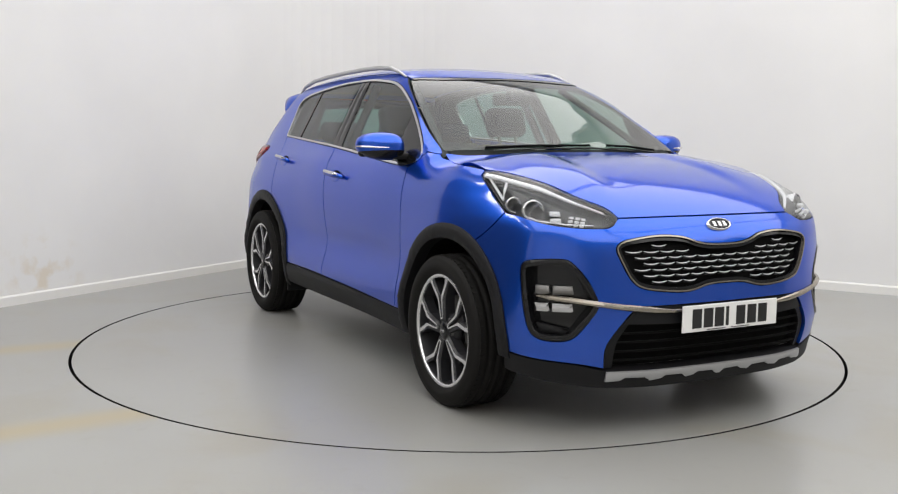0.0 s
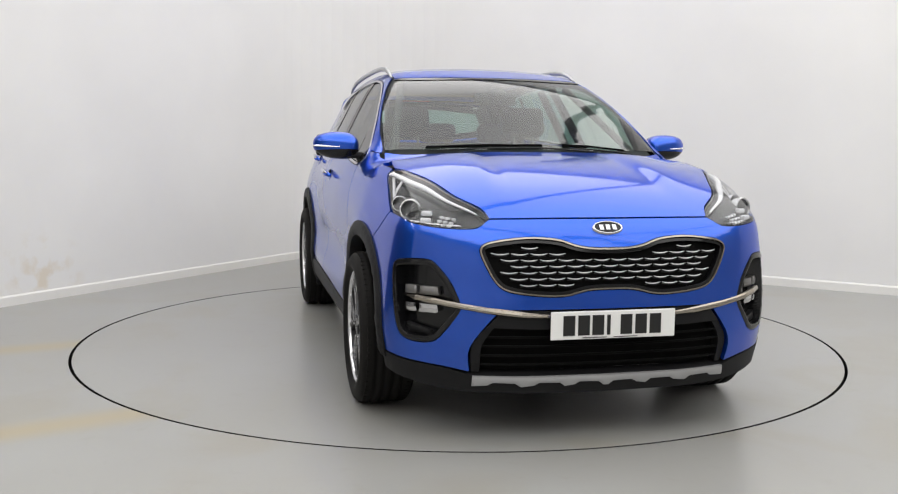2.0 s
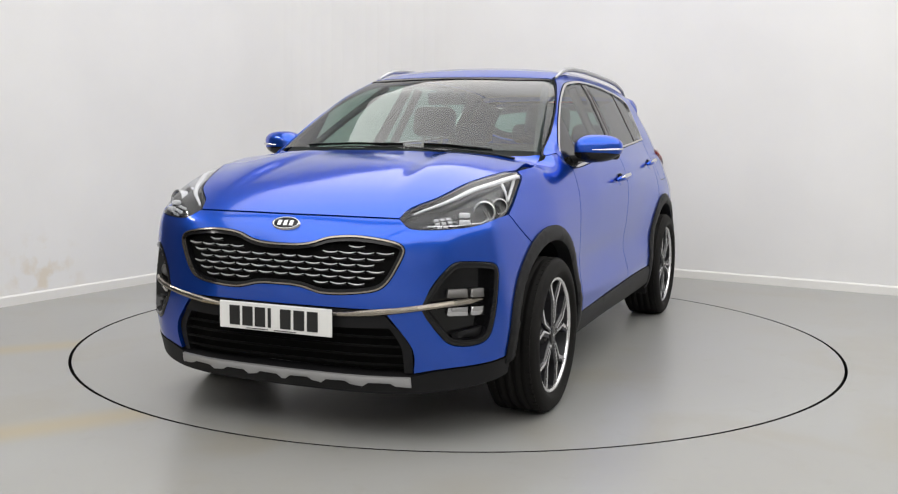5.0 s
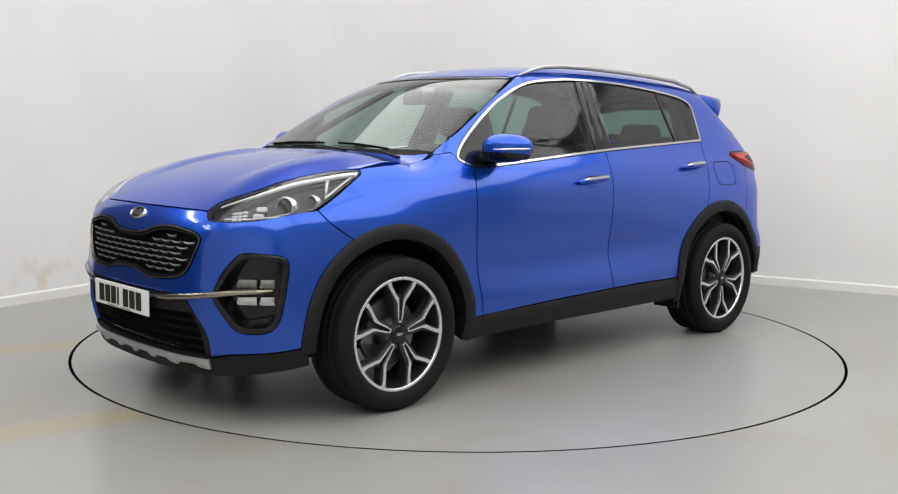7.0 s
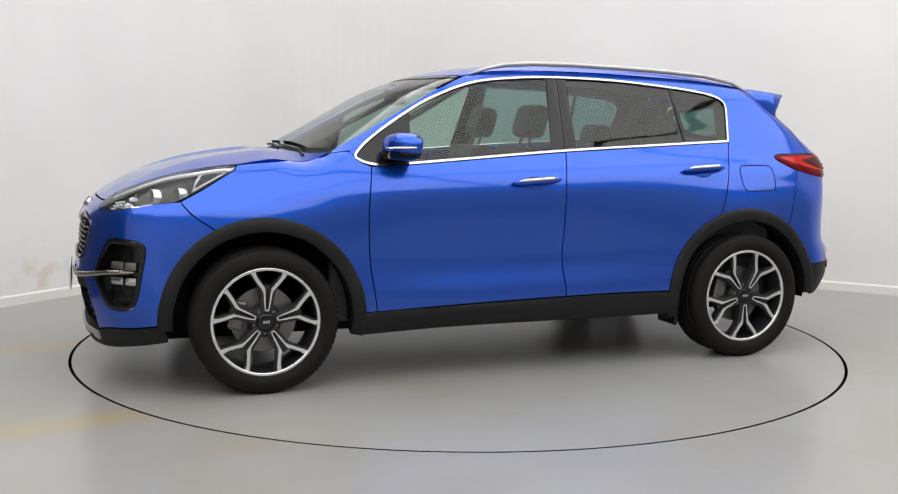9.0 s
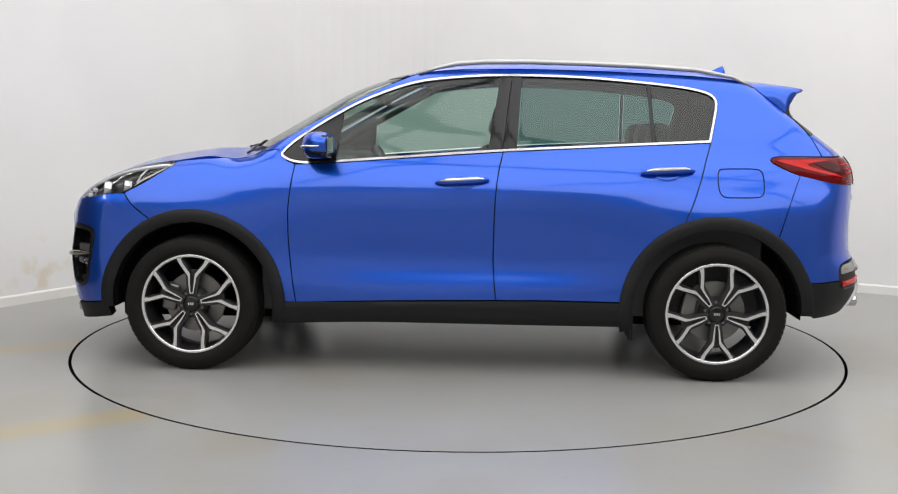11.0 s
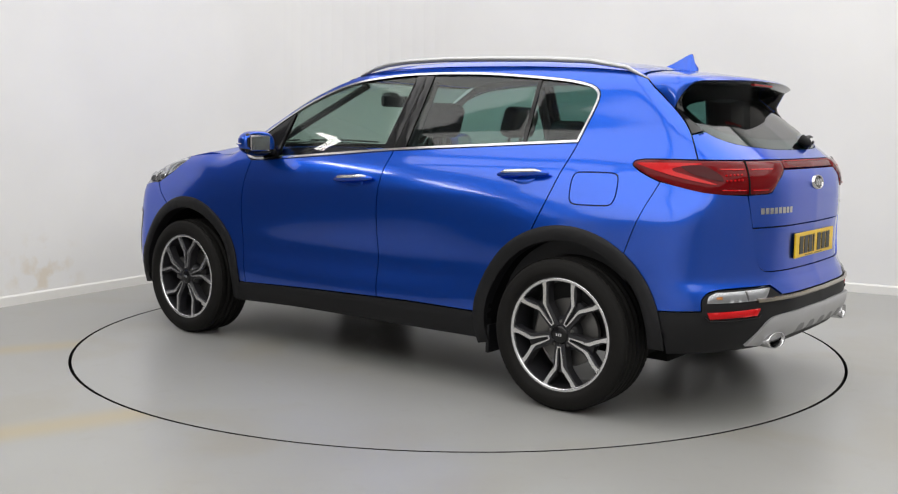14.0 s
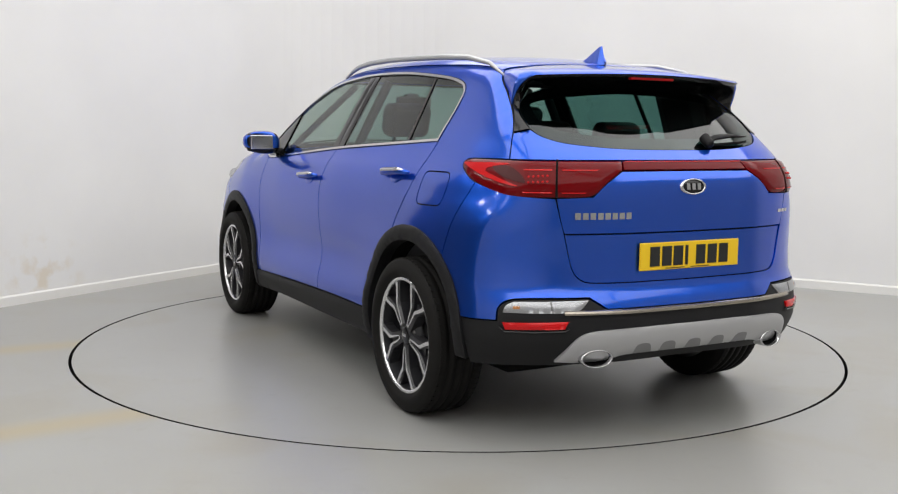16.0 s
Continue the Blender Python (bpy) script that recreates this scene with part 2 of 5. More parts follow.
def tube(path, radius, seg=10, flat=1.0, closed=False, up=(0, 0, 1)):
    """A rod along 3D points; flat squeezes it along up. radius: a number or one for each point."""
    pts = [Vector(p) for p in path]
    n = len(pts)
    rad = radius if isinstance(radius, (list, tuple)) else [radius] * n
    verts, faces = [], []
    for i, p in enumerate(pts):
        a = pts[(i - 1) % n] if closed or i else pts[i]
        b = pts[(i + 1) % n] if closed or i < n - 1 else pts[i]
        d = (b - a).normalized()
        s = d.cross(Vector(up)).normalized()
        t = s.cross(d)
        for k in range(seg):
            w = 2 * math.pi * k / seg
            verts.append(p + s * (rad[i] * math.cos(w)) + t * (rad[i] * flat * math.sin(w)))
    for i in range(n if closed else n - 1):
        j = (i + 1) % n
        for k in range(seg):
            q = (k + 1) % seg
            faces.append((i * seg + k, i * seg + q, j * seg + q, j * seg + k))
    if not closed:
        faces += [tuple(range(seg)), tuple(range((n - 1) * seg, n * seg))[::-1]]
    bm = from_lists(verts, faces)
    bmesh.ops.recalc_face_normals(bm, faces=bm.faces[:])
    return bm


# ---------------------------------------------------------------- the room
R_TABLE = 2.211


def ring_face(bm, r0, r1, z, seg=160):
    a = [[bm.verts.new((r * math.cos(2 * math.pi * i / seg), r * math.sin(2 * math.pi * i / seg), z)) for i in range(seg)] for r in (r0, r1)]
    for i in range(seg):
        j = (i + 1) % seg
        bm.faces.new((a[0][i], a[1][i], a[1][j], a[0][j]))
    return a


def build_room():
    # the floor, with a round pit in which the turntable lies flush
    bm = bmesh.new()
    a = ring_face(bm, R_TABLE + 0.009, 3.0, 0.0)
    ring = a[1]
    seg = len(ring)
    outer = []
    for v in ring:
        d = v.co.normalized()
        outer.append(bm.verts.new(d * 16))
    for i in range(seg):
        j = (i + 1) % seg
        bm.faces.new((ring[i], outer[i], outer[j], ring[j]))
    thing_mesh("floor", bm, FLOOR, "grey painted concrete floor with ochre streaks", "floor", kind="structure")
    # the pit's near-black colour holds the shade of the gap
    bm = bmesh.new()
    a = ring_face(bm, 0.001, R_TABLE + 0.009, -0.115)
    top = [bm.verts.new((v.co.x, v.co.y, -0.002)) for v in a[1]]
    for i in range(len(top)):
        j = (i + 1) % len(top)
        bm.faces.new((a[1][i], a[1][j], top[j], top[i]))
    thing_mesh("turntable_pit", bm, DARK, "pit under the turntable, near-black for the gap's shade", "floor", kind="structure")
    # walls: one inner line with a rounded far corner, 0.2 m thick
    r = 1.1
    line = [(0, ROOM_V), (0, r)]
    line += [(r - r * math.cos(w), r - r * math.sin(w)) for w in [math.radians(q) for q in range(0, 91, 6)]]
    line += [(ROOM_U, 0)]
    # wall_right and wall_behind are unseen; their tones set what the paint mirrors
    walls = {"wall_side_far": (line, 1), "wall_right": ([(ROOM_U, 0), (ROOM_U, ROOM_V)], 1), "wall_behind": ([(ROOM_U, ROOM_V), (0, ROOM_V)], 1)}
    for name, (pts, _) in walls.items():
        bm = bmesh.new()
        rows = []
        n = len(pts)
        for i, (u, v) in enumerate(pts):
            a, b = pts[max(i - 1, 0)], pts[min(i + 1, n - 1)]
            t = Vector((b[0] - a[0], b[1] - a[1])).normalized()
            o = Vector((t.y, -t.x))
            mid = Vector((ROOM_U / 2, ROOM_V / 2)) - Vector((u, v))
            if o.dot(mid) > 0:
                o = -o
            q = (u + o.x * 0.2, v + o.y * 0.2)
            rows.append([bm.verts.new(at_room(u, v, 0)), bm.verts.new(at_room(u, v, ROOM_H)), bm.verts.new(at_room(*q, ROOM_H)), bm.verts.new(at_room(*q, 0))])
        for p, q in zip(rows, rows[1:]):
            for k in range(4):
                bm.faces.new((p[k], p[(k + 1) % 4], q[(k + 1) % 4], q[k]))
        bm.faces.new(rows[0])
        bm.faces.new(rows[-1][::-1])
        bmesh.ops.recalc_face_normals(bm, faces=bm.faces[:])
        thing_mesh(name, bm, WALL if name != "wall_right" else GREY_WALL, {"wall_side_far": "white painted studio wall, marked low down", "wall_right": "plain wall out of view, grey to darken reflections"}.get(name, "white painted studio wall"), "wall", kind="structure", smooth=False)
    # dark slatted panel where the wheel tracks come in; unseen, added for dark reflections
    bm = bmesh.new()
    for i in range(30):
        box(bm, 0.004, 4.5, 0.005 + i * 0.10, 0.030, 9.6, 0.098 + i * 0.10)
    for v in bm.verts:
        v.co = at_room(v.co.x, v.co.y, v.co.z)
    bmesh.ops.recalc_face_normals(bm, faces=bm.faces[:])
    thing_mesh("dark_slat_panel", bm, SLAT_PANEL_DARK, "dark slatted panel out of view, added for dark reflections", "door", kind="structure")
    # skirting along the seen walls: a board with a chamfered top
    bm = bmesh.new()
    prof = [(0.002, 0.0), (0.016, 0.0), (0.016, 0.062), (0.010, 0.072), (0.002, 0.074)]
    rows = []
    n = len(line)
    for i, (u, v) in enumerate(line):
        a, b = line[max(i - 1, 0)], line[min(i + 1, n - 1)]
        t = Vector((b[0] - a[0], b[1] - a[1])).normalized()
        o = Vector((t.y, -t.x))
        if o.dot(Vector((ROOM_U / 2, ROOM_V / 2)) - Vector((u, v))) < 0:
            o = -o
        rows.append([bm.verts.new(at_room(u + o.x * d, v + o.y * d, z)) for d, z in prof])
    for p, q in zip(rows, rows[1:]):
        for k in range(len(prof) - 1):
            bm.faces.new((p[k], p[k + 1], q[k + 1], q[k]))
    bmesh.ops.recalc_face_normals(bm, faces=bm.faces[:])
    thing_mesh("baseboard", bm, WHITE_TRIM, "white painted skirting board along the wall", "baseboard", kind="structure")
    # ceiling
    bm = bmesh.new()
    box(bm, -0.2, -0.2, 0, ROOM_U + 0.2, ROOM_V + 0.2, 0.15)
    for v in bm.verts:
        v.co = at_room(v.co.x, v.co.y, ROOM_H + v.co.z)
    bmesh.ops.recalc_face_normals(bm, faces=bm.faces[:])
    thing_mesh("ceiling", bm, CEILING_PAINT, "plain pale ceiling over the studio", "ceiling", kind="structure")
    # lamp cases on the ceiling, over the lamps' faces
    case = None
    for u, v in LAMPS:
        m = Matrix.Translation(at_room(u, v, ROOM_H)) @ pose(0, 0, 0, 0, 0, TURN)
        if case is None:
            bm = bmesh.new()
            box(bm, -1.62, -2.67, -0.08, 1.62, 2.67, -0.002, bevel=0.012)
            case = thing_mesh("ceiling_panel_light", bm, LAMP_CASE, "broad white diffuser light on the ceiling", "light", "ceiling panels")
            case.matrix_world = m
        else:
            copy_thing(case, m)


build_room()

strip_case = None
for u, v in STRIPS:
    m = Matrix.Translation(at_room(u, v, 2.95)) @ pose(0, 0, 0, 0, 0, TURN)
    if strip_case is None:
        bm = bmesh.new()
        box(bm, -0.06, -0.63, -0.03, 0.06, 0.63, 0.03, pose(0, 0, 0, 0, -45, 0), bevel=0.008)
        for y in (-0.5, 0.5):
            box(bm, -0.30, y - 0.02, -0.012, -0.03, y + 0.02, 0.012)
        strip_case = thing_mesh("strip_light", bm, LAMP_CASE, "slim white strip light on wall brackets", "light", "strip lights")
        strip_case.matrix_world = m
    else:
        copy_thing(strip_case, m)

bm = bmesh.new()
inner = ring_face(bm, 0.002, R_TABLE - 0.0085, 0.0)
rim = [bm.verts.new((v.co.x * (R_TABLE - 0.0075) / (R_TABLE - 0.0085), v.co.y * (R_TABLE - 0.0075) / (R_TABLE - 0.0085), -0.0008)) for v in inner[1]]
for k in range(len(rim)):
    j = (k + 1) % len(rim)
    bm.faces.new((inner[1][k], rim[k], rim[j], inner[1][j]))
bm.faces.new(inner[0])
turntable = thing_mesh("turntable", bm, DISC, "round grey painted turntable flush with the floor", "turntable")
# the disc's side, coloured near-black so the gap stays in shade
bm = bmesh.new()
seg = 160
rows = [[bm.verts.new((r * math.cos(2 * math.pi * i / seg), r * math.sin(2 * math.pi * i / seg), z)) for i in range(seg)] for r, z in ((R_TABLE - 0.0075, -0.0012), (R_TABLE - 0.006, -0.004), (R_TABLE - 0.006, -0.08))]
for p, q in zip(rows, rows[1:]):
    for i in range(seg):
        j = (i + 1) % seg
        bm.faces.new((p[i], q[i], q[j], p[j]))
part("gap_shade_edge", bm, DARK, turntable, "disc's side, black for the gap's shade")

# ---------------------------------------------------------------- the car's form
# Car space: x ahead, y to the car's left, z up from the floor, origin midway between the wheels.
def curve1(points):
    """A smooth function through (a, b) points (monotone cubic)."""
    a = np.array([p[0] for p in points], float)
    b = np.array([p[1] for p in points], float)
    h = np.diff(a)
    d = np.diff(b) / h
    m = np.zeros_like(b)
    m[0], m[-1] = d[0], d[-1]
    for i in range(1, len(a) - 1):
        if d[i - 1] * d[i] > 0:
            w1, w2 = 2 * h[i] + h[i - 1], h[i] + 2 * h[i - 1]
            m[i] = (w1 + w2) / (w1 / d[i - 1] + w2 / d[i])

    def f(v):
        v = np.asarray(v, float)
        i = np.clip(np.searchsorted(a, v) - 1, 0, len(a) - 2)
        t = np.clip((v - a[i]) / h[i], -0.5, 1.5)
        lo, hi = v < a[0], v > a[-1]
        r = ((1 + 2 * t) * (1 - t) ** 2 * b[i] + t * (1 - t) ** 2 * h[i] * m[i]
             + t * t * (3 - 2 * t) * b[i + 1] + t * t * (t - 1) * h[i] * m[i + 1])
        r = np.where(lo, b[0] + (v - a[0]) * m[0], r)
        return np.where(hi, b[-1] + (v - a[-1]) * m[-1], r)
    return f


crown_line = curve1([(-1.9, 1.49), (-1.77, 1.513), (-1.62, 1.533), (-1.474, 1.556), (-1.2, 1.592), (-0.8, 1.615), (-0.4, 1.622), (-0.08, 1.615),
                     (0.095, 1.599), (0.268, 1.567), (0.437, 1.522), (0.603, 1.46), (0.766, 1.372), (0.958, 1.262), (1.084, 1.192), (1.15, 1.158),
                     (1.22, 1.142), (1.39, 1.121), (1.54, 1.098), (1.686, 1.066), (1.83, 1.023), (1.902, 0.995), (1.973, 0.960), (2.044, 0.917), (2.10, 0.873), (2.16, 0.80)])
nose_line = curve1([(0.15, 2.08), (0.2, 2.115), (0.26, 2.13), (0.34, 2.155), (0.44, 2.172), (0.55, 2.174), (0.65, 2.165), (0.73, 2.160), (0.79, 2.152), (0.86, 2.135), (0.92, 2.09), (1.0, 2.02)])
tail_line = curve1([(0.2, -2.0), (0.27, -2.08), (0.37, -2.165), (0.45, -2.198), (0.52, -2.195), (0.58, -2.178), (0.65, -2.149), (0.75, -2.144), (0.9, -2.147), (0.97, -2.146), (1.04, -2.139),
                    (1.1, -2.112), (1.16, -2.05), (1.2, -1.998), (1.3, -1.87), (1.4, -1.735), (1.5, -1.61), (1.6, -1.5)])
flank_line = curve1([(0.15, 0.80), (0.24, 0.858), (0.34, 0.886), (0.45, 0.897), (0.55, 0.889), (0.65, 0.880), (0.75, 0.878), (0.85, 0.880), (0.93, 0.876), (0.99, 0.863), (1.06, 0.836),
                     (1.11, 0.805), (1.16, 0.778), (1.22, 0.750), (1.3, 0.708), (1.4, 0.655), (1.48, 0.610), (1.55, 0.560), (1.62, 0.50)])
taper_line = curve1([(-2.3, 0.34), (-2.1, 0.20), (-1.9, 0.10), (-1.6, 0.048), (-1.2, 0.034), (-0.8, 0.016), (-0.3, 0.0), (0.4, 0.0), (0.8, 0.012), (1.2, 0.03), (1.5, 0.068), (1.8, 0.125), (2.1, 0.24), (2.3, 0.36)])
low_taper = curve1([(0.3, 0.26), (0.6, 0.30), (0.85, 0.58), (1.0, 0.96), (1.3, 0.95), (1.5, 0.7)])
end_bulge = curve1([(0.0, 0.0), (0.3, 0.012), (0.5, 0.054), (0.65, 0.118), (0.76, 0.20), (0.85, 0.31), (0.95, 0.47)])


def step01(v, a, b):
    t = np.clip((v - a) / (b - a), 0, 1)
    return t * t * (3 - 2 * t)


def form(x, y, z):
    """Positive inside the car's body, about zero on its skin."""
    y = np.abs(y)
    bulge = end_bulge(y)
    flank = flank_line(z) - taper_line(x) * low_taper(z)
    # the haunches over the wheels, and the hollow along the lower doors
    for hub in (1.336, -1.335):
        flank = flank + 0.028 * np.exp(-((x - hub) / 0.42) ** 2 - ((z - 0.74) / 0.17) ** 2)
    flank = flank - 0.028 * np.exp(-((x + 0.02) / 0.82) ** 4 - ((z - 0.575) / 0.125) ** 2)
    d1 = flank - y
    d2 = nose_line(z) - bulge - x
    d3 = x - tail_line(z) - bulge * 0.95
    glassy = step01(x, -0.1, 0.5) * (1 - step01(x, 1.12, 1.3))
    hoodish = step01(x, 1.1, 1.3)
    top = crown_line(x + glassy * 0.19 * y * y + hoodish * 0.10 * y * y) - 0.10 * y * y * (1 - hoodish) - hoodish * 0.045 * y * y
    # two soft ridges on the bonnet
    top = top + hoodish * (1 - step01(x, 1.6, 2.0)) * 0.016 * (step01(y, 0.26 + 0.1 * (x - 1.2), 0.37 + 0.1 * (x - 1.2)) - step01(y, 0.44, 0.70))
    d4 = top - z
    k = 0.022
    s = np.exp(-np.clip(d1, -1, 1) / k) + np.exp(-np.clip(d2, -1, 1) / k) + np.exp(-np.clip(d3, -1, 1) / k) + np.exp(-np.clip(d4, -1, 1) / k)
    return -k * np.log(s)


def gradient(P):
    e = 1e-3
    x, y, z = P.T
    g = np.stack([form(x - e, y, z) - form(x + e, y, z), form(x, y - e, z) - form(x, y + e, z), form(x, y, z - e) - form(x, y, z + e)], 1)
    return g / np.maximum(np.linalg.norm(g, axis=1), 1e-9)[:, None]


def skin(start, way, reach=1.6, steps=48):
    """The first points of the skin met from outside, going back along start + reach * way towards start."""
    n = len(start)
    t = reach * (1 - np.arange(1, steps + 1) / steps)
    p = start[:, None, :] + way[:, None, :] * t[None, :, None]
    inside = form(*p.reshape(-1, 3).T).reshape(n, steps) > 0
    first = np.where(inside.any(1), inside.argmax(1), steps - 1)
    lo = t[first]
    hi = lo + reach / steps
    for _ in range(15):
        mid = (lo + hi) / 2
        p = start + way * mid[:, None]
        inside = form(*p.T) > 0
        lo, hi = np.where(inside, mid, lo), np.where(inside, hi, mid)
    return start + way * ((lo + hi) / 2)[:, None]


NOSE_AXIS, TAIL_AXIS, LAMP_X = 1.25, -1.2, 1.15


def onto(view, Q):
    """Points of a flat drawing onto the skin. left/right: x, z. top: x, y. nose/tail: degrees round an upright axis, z."""
    Q = np.asarray(Q, float)
    a, b, o = Q[:, 0], Q[:, 1], np.zeros(len(Q))
    if view in ("left", "right"):
        s = 1 if view == "left" else -1
        return skin(np.stack([a, o, b], 1), np.tile([0.0, s, 0.0], (len(Q), 1)), 1.2)
    if view == "top":
        return skin(np.stack([a, b, o + 0.6], 1), np.tile([0.0, 0.0, 1.0], (len(Q), 1)), 1.2)
    r = np.radians(a)
    if view in ("nose", "lamp"):
        return skin(np.stack([o + (NOSE_AXIS if view == "nose" else LAMP_X), o, b], 1), np.stack([np.cos(r), np.sin(r), o], 1), 1.4)
    return skin(np.stack([o + TAIL_AXIS, o, b], 1), np.stack([-np.cos(r), np.sin(r), o], 1), 1.4)

# ---------------------------------------------------------------- panels on the car's form
from mathutils.geometry import delaunay_2d_cdt


def rounded(points, step):
    """A closed outline through points: smooth, but for points with a third value, which are corners."""
    n = len(points)
    out = []
    for i in range(n):
        p0, p1, p2, p3 = (points[(i + k) % n] for k in (-1, 0, 1, 2))
        a, b = np.array(p1[:2], float), np.array(p2[:2], float)
        m1 = (b - a) if len(p1) > 2 else (b - np.array(p0[:2], float)) / 2
        m2 = (b - a) if len(p2) > 2 else (np.array(p3[:2], float) - a) / 2
        # tame overshoot where neighbours lie far apart
        d = np.linalg.norm(b - a)
        for m in (m1, m2):
            q = np.linalg.norm(m)
            if q > 1.3 * d:
                m *= 1.3 * d / q
        k = max(2, int(math.ceil(d / step)))
        for j in range(k):
            t = j / k
            out.append((1 + 2 * t) * (1 - t) ** 2 * a + t * (1 - t) ** 2 * m1 + t * t * (3 - 2 * t) * b + t * t * (t - 1) * m2)
    return np.array(out)


def area2(P):
    x, y = P.T
    return 0.5 * np.sum(x * np.roll(y, -1) - np.roll(x, -1) * y)


def inset(P, d):
    """The outline moved inwards by d."""
    s = 1 if area2(P) > 0 else -1
    a, b = np.roll(P, 1, 0), np.roll(P, -1, 0)
    t1, t2 = P - a, b - P
    t1 = t1 / np.maximum(np.linalg.norm(t1, axis=1), 1e-9)[:, None]
    t2 = t2 / np.maximum(np.linalg.norm(t2, axis=1), 1e-9)[:, None]
    n = np.stack([-(t1 + t2)[:, 1], (t1 + t2)[:, 0]], 1) * s
    n = n / np.maximum(np.linalg.norm(n, axis=1), 1e-9)[:, None]
    c = np.clip(np.sum(n * np.stack([-t2[:, 1], t2[:, 0]], 1) * s, 1), 0.5, 1)
    return P + n * (d / c)[:, None]


def clipped(P, a, b):
    """The outline's part to the left of the line from a to b."""
    a, b = np.array(a, float), np.array(b, float)
    e = b - a
    s = e[0] * (P[:, 1] - a[1]) - e[1] * (P[:, 0] - a[0])
    out = []
    for i in range(len(P)):
        j = (i + 1) % len(P)
        if s[i] >= 0:
            out.append(P[i])
        if (s[i] >= 0) != (s[j] >= 0):
            out.append(P[i] + (P[j] - P[i]) * s[i] / (s[i] - s[j]))
    return np.array(out)


def within(P, Q):
    """Which of the points Q lie inside the outline P."""
    x, y = Q.T
    r = np.zeros(len(Q), bool)
    a, b = P, np.roll(P, -1, 0)
    for (x1, y1), (x2, y2) in zip(a, b):
        if y1 != y2:
            c = ((y1 > y) != (y2 > y)) & (x < (x2 - x1) * (y - y1) / (y2 - y1) + x1)
            r ^= c
    return r


def far_from(P, Q, d):
    a, b = P, np.roll(P, -1, 0)
    best = np.full(len(Q), 1e9)
    for p, q in zip(a, b):
        e = q - p
        t = np.clip(((Q - p) @ e) / max(e @ e, 1e-12), 0, 1)
        best = np.minimum(best, np.linalg.norm(Q - p - t[:, None] * e, axis=1))
    return best > d


DEG = 1 / 55.0     # a degree round the ends counts as this many metres in a drawing


def panel(view, outline, step=0.022, gap=0.003, lip=0.016, lift=0.0, holes=(), raw=False, rim=0.0):
    """A sheet of the car's skin inside an outline, with folded edges. Angles of the end views are in degrees.
    lift: metres above the skin; rim: how much of the lift is lost at the edge, to round it."""
    polar = view in ("nose", "tail", "lamp")
    k = np.array([DEG, 1.0]) if polar else np.array([1.0, 1.0])

    def flat(o):
        if raw:
            return np.asarray(o, float) * k
        return rounded([(*(np.array(p[:2]) * k), *p[2:]) for p in o], step)
    P = flat(outline)
    if gap:
        P = inset(P, gap)
    H = [flat(h) for h in holes]
    H = [inset(h, -gap) for h in H] if gap else H
    lo, hi = P.min(0), P.max(0)
    gx, gy = np.meshgrid(np.arange(lo[0], hi[0], step), np.arange(lo[1], hi[1], step * 0.87))
    gx[1::2] += step / 2
    G = np.stack([gx.ravel(), gy.ravel()], 1)
    G = G[within(P, G)]
    for h in H:
        G = G[~within(h, G)]
    for o in [P, *H]:
        if len(G):
            G = G[far_from(o, G, step * 0.45)]
    verts, edges = [tuple(p) for p in P], [(i, (i + 1) % len(P)) for i in range(len(P))]
    for h in H:
        s = len(verts)
        verts += [tuple(p) for p in h]
        edges += [(s + i, s + (i + 1) % len(h)) for i in range(len(h))]
    verts += [tuple(p) for p in G]
    vs, _, fs, *_ = delaunay_2d_cdt([Vector(v) for v in verts], edges, [], 0, 1e-6)
    A = np.array([tuple(v) for v in vs])
    F = np.array([tuple(f) for f in fs])
    C = A[F].mean(1)
    keep = within(P, C)
    for h in H:
        keep &= ~within(h, C)
    F = F[keep]
    S = onto(view, A / k)
    N = gradient(S)
    count = {}
    for f in F:
        for i in range(3):
            e = (f[i], f[(i + 1) % 3])
            count[tuple(sorted(e))] = None if tuple(sorted(e)) in count else e
    border = [e for e in count.values() if e]
    edge_ids = {i for e in border for i in e}
    L = np.full(len(A), float(lift))
    if rim:
        for i in edge_ids:
            L[i] -= rim
    X = S + N * L[:, None]
    bm = bmesh.new()
    bv = [bm.verts.new(p) for p in X]
    for f in F:
        a, b, c = X[f]
        o = f if np.dot(np.cross(b - a, c - a), N[f[0]]) > 0 else f[::-1]
        q = bm.faces.new([bv[i] for i in o])
        q.smooth = True
    if lip:
        made = {}
        top = {}
        for i in edge_ids:
            top[i] = bm.verts.new(X[i])
            made[i] = bm.verts.new(X[i] - N[i] * lip)
        for a, b in border:
            bm.faces.new((top[a], top[b], made[b], made[a]))
    for v in [v for v in bm.verts if not v.link_faces]:
        bm.verts.remove(v)
    return bm


def along(view, pts, lift=0.0):
    """3D points on the skin for points of a drawing."""
    S = onto(view, [p[:2] for p in pts])
    return S + gradient(S) * lift


def mirror2(half):
    """A closed outline from its half with positive first value, from the middle round to the middle."""
    other = [(-p[0], *p[1:]) for p in reversed(half) if abs(p[0]) > 1e-6]
    return list(half) + other


def arc(cx, cz, r, a0, a1, n=9):
    return [(cx + r * math.cos(math.radians(a0 + (a1 - a0) * i / (n - 1))), cz + r * math.sin(math.radians(a0 + (a1 - a0) * i / (n - 1)))) for i in range(n)]


FRONT, REAR, HUB_Z, ARCH = 1.336, -1.335, 0.345, 0.470
car = new("car")
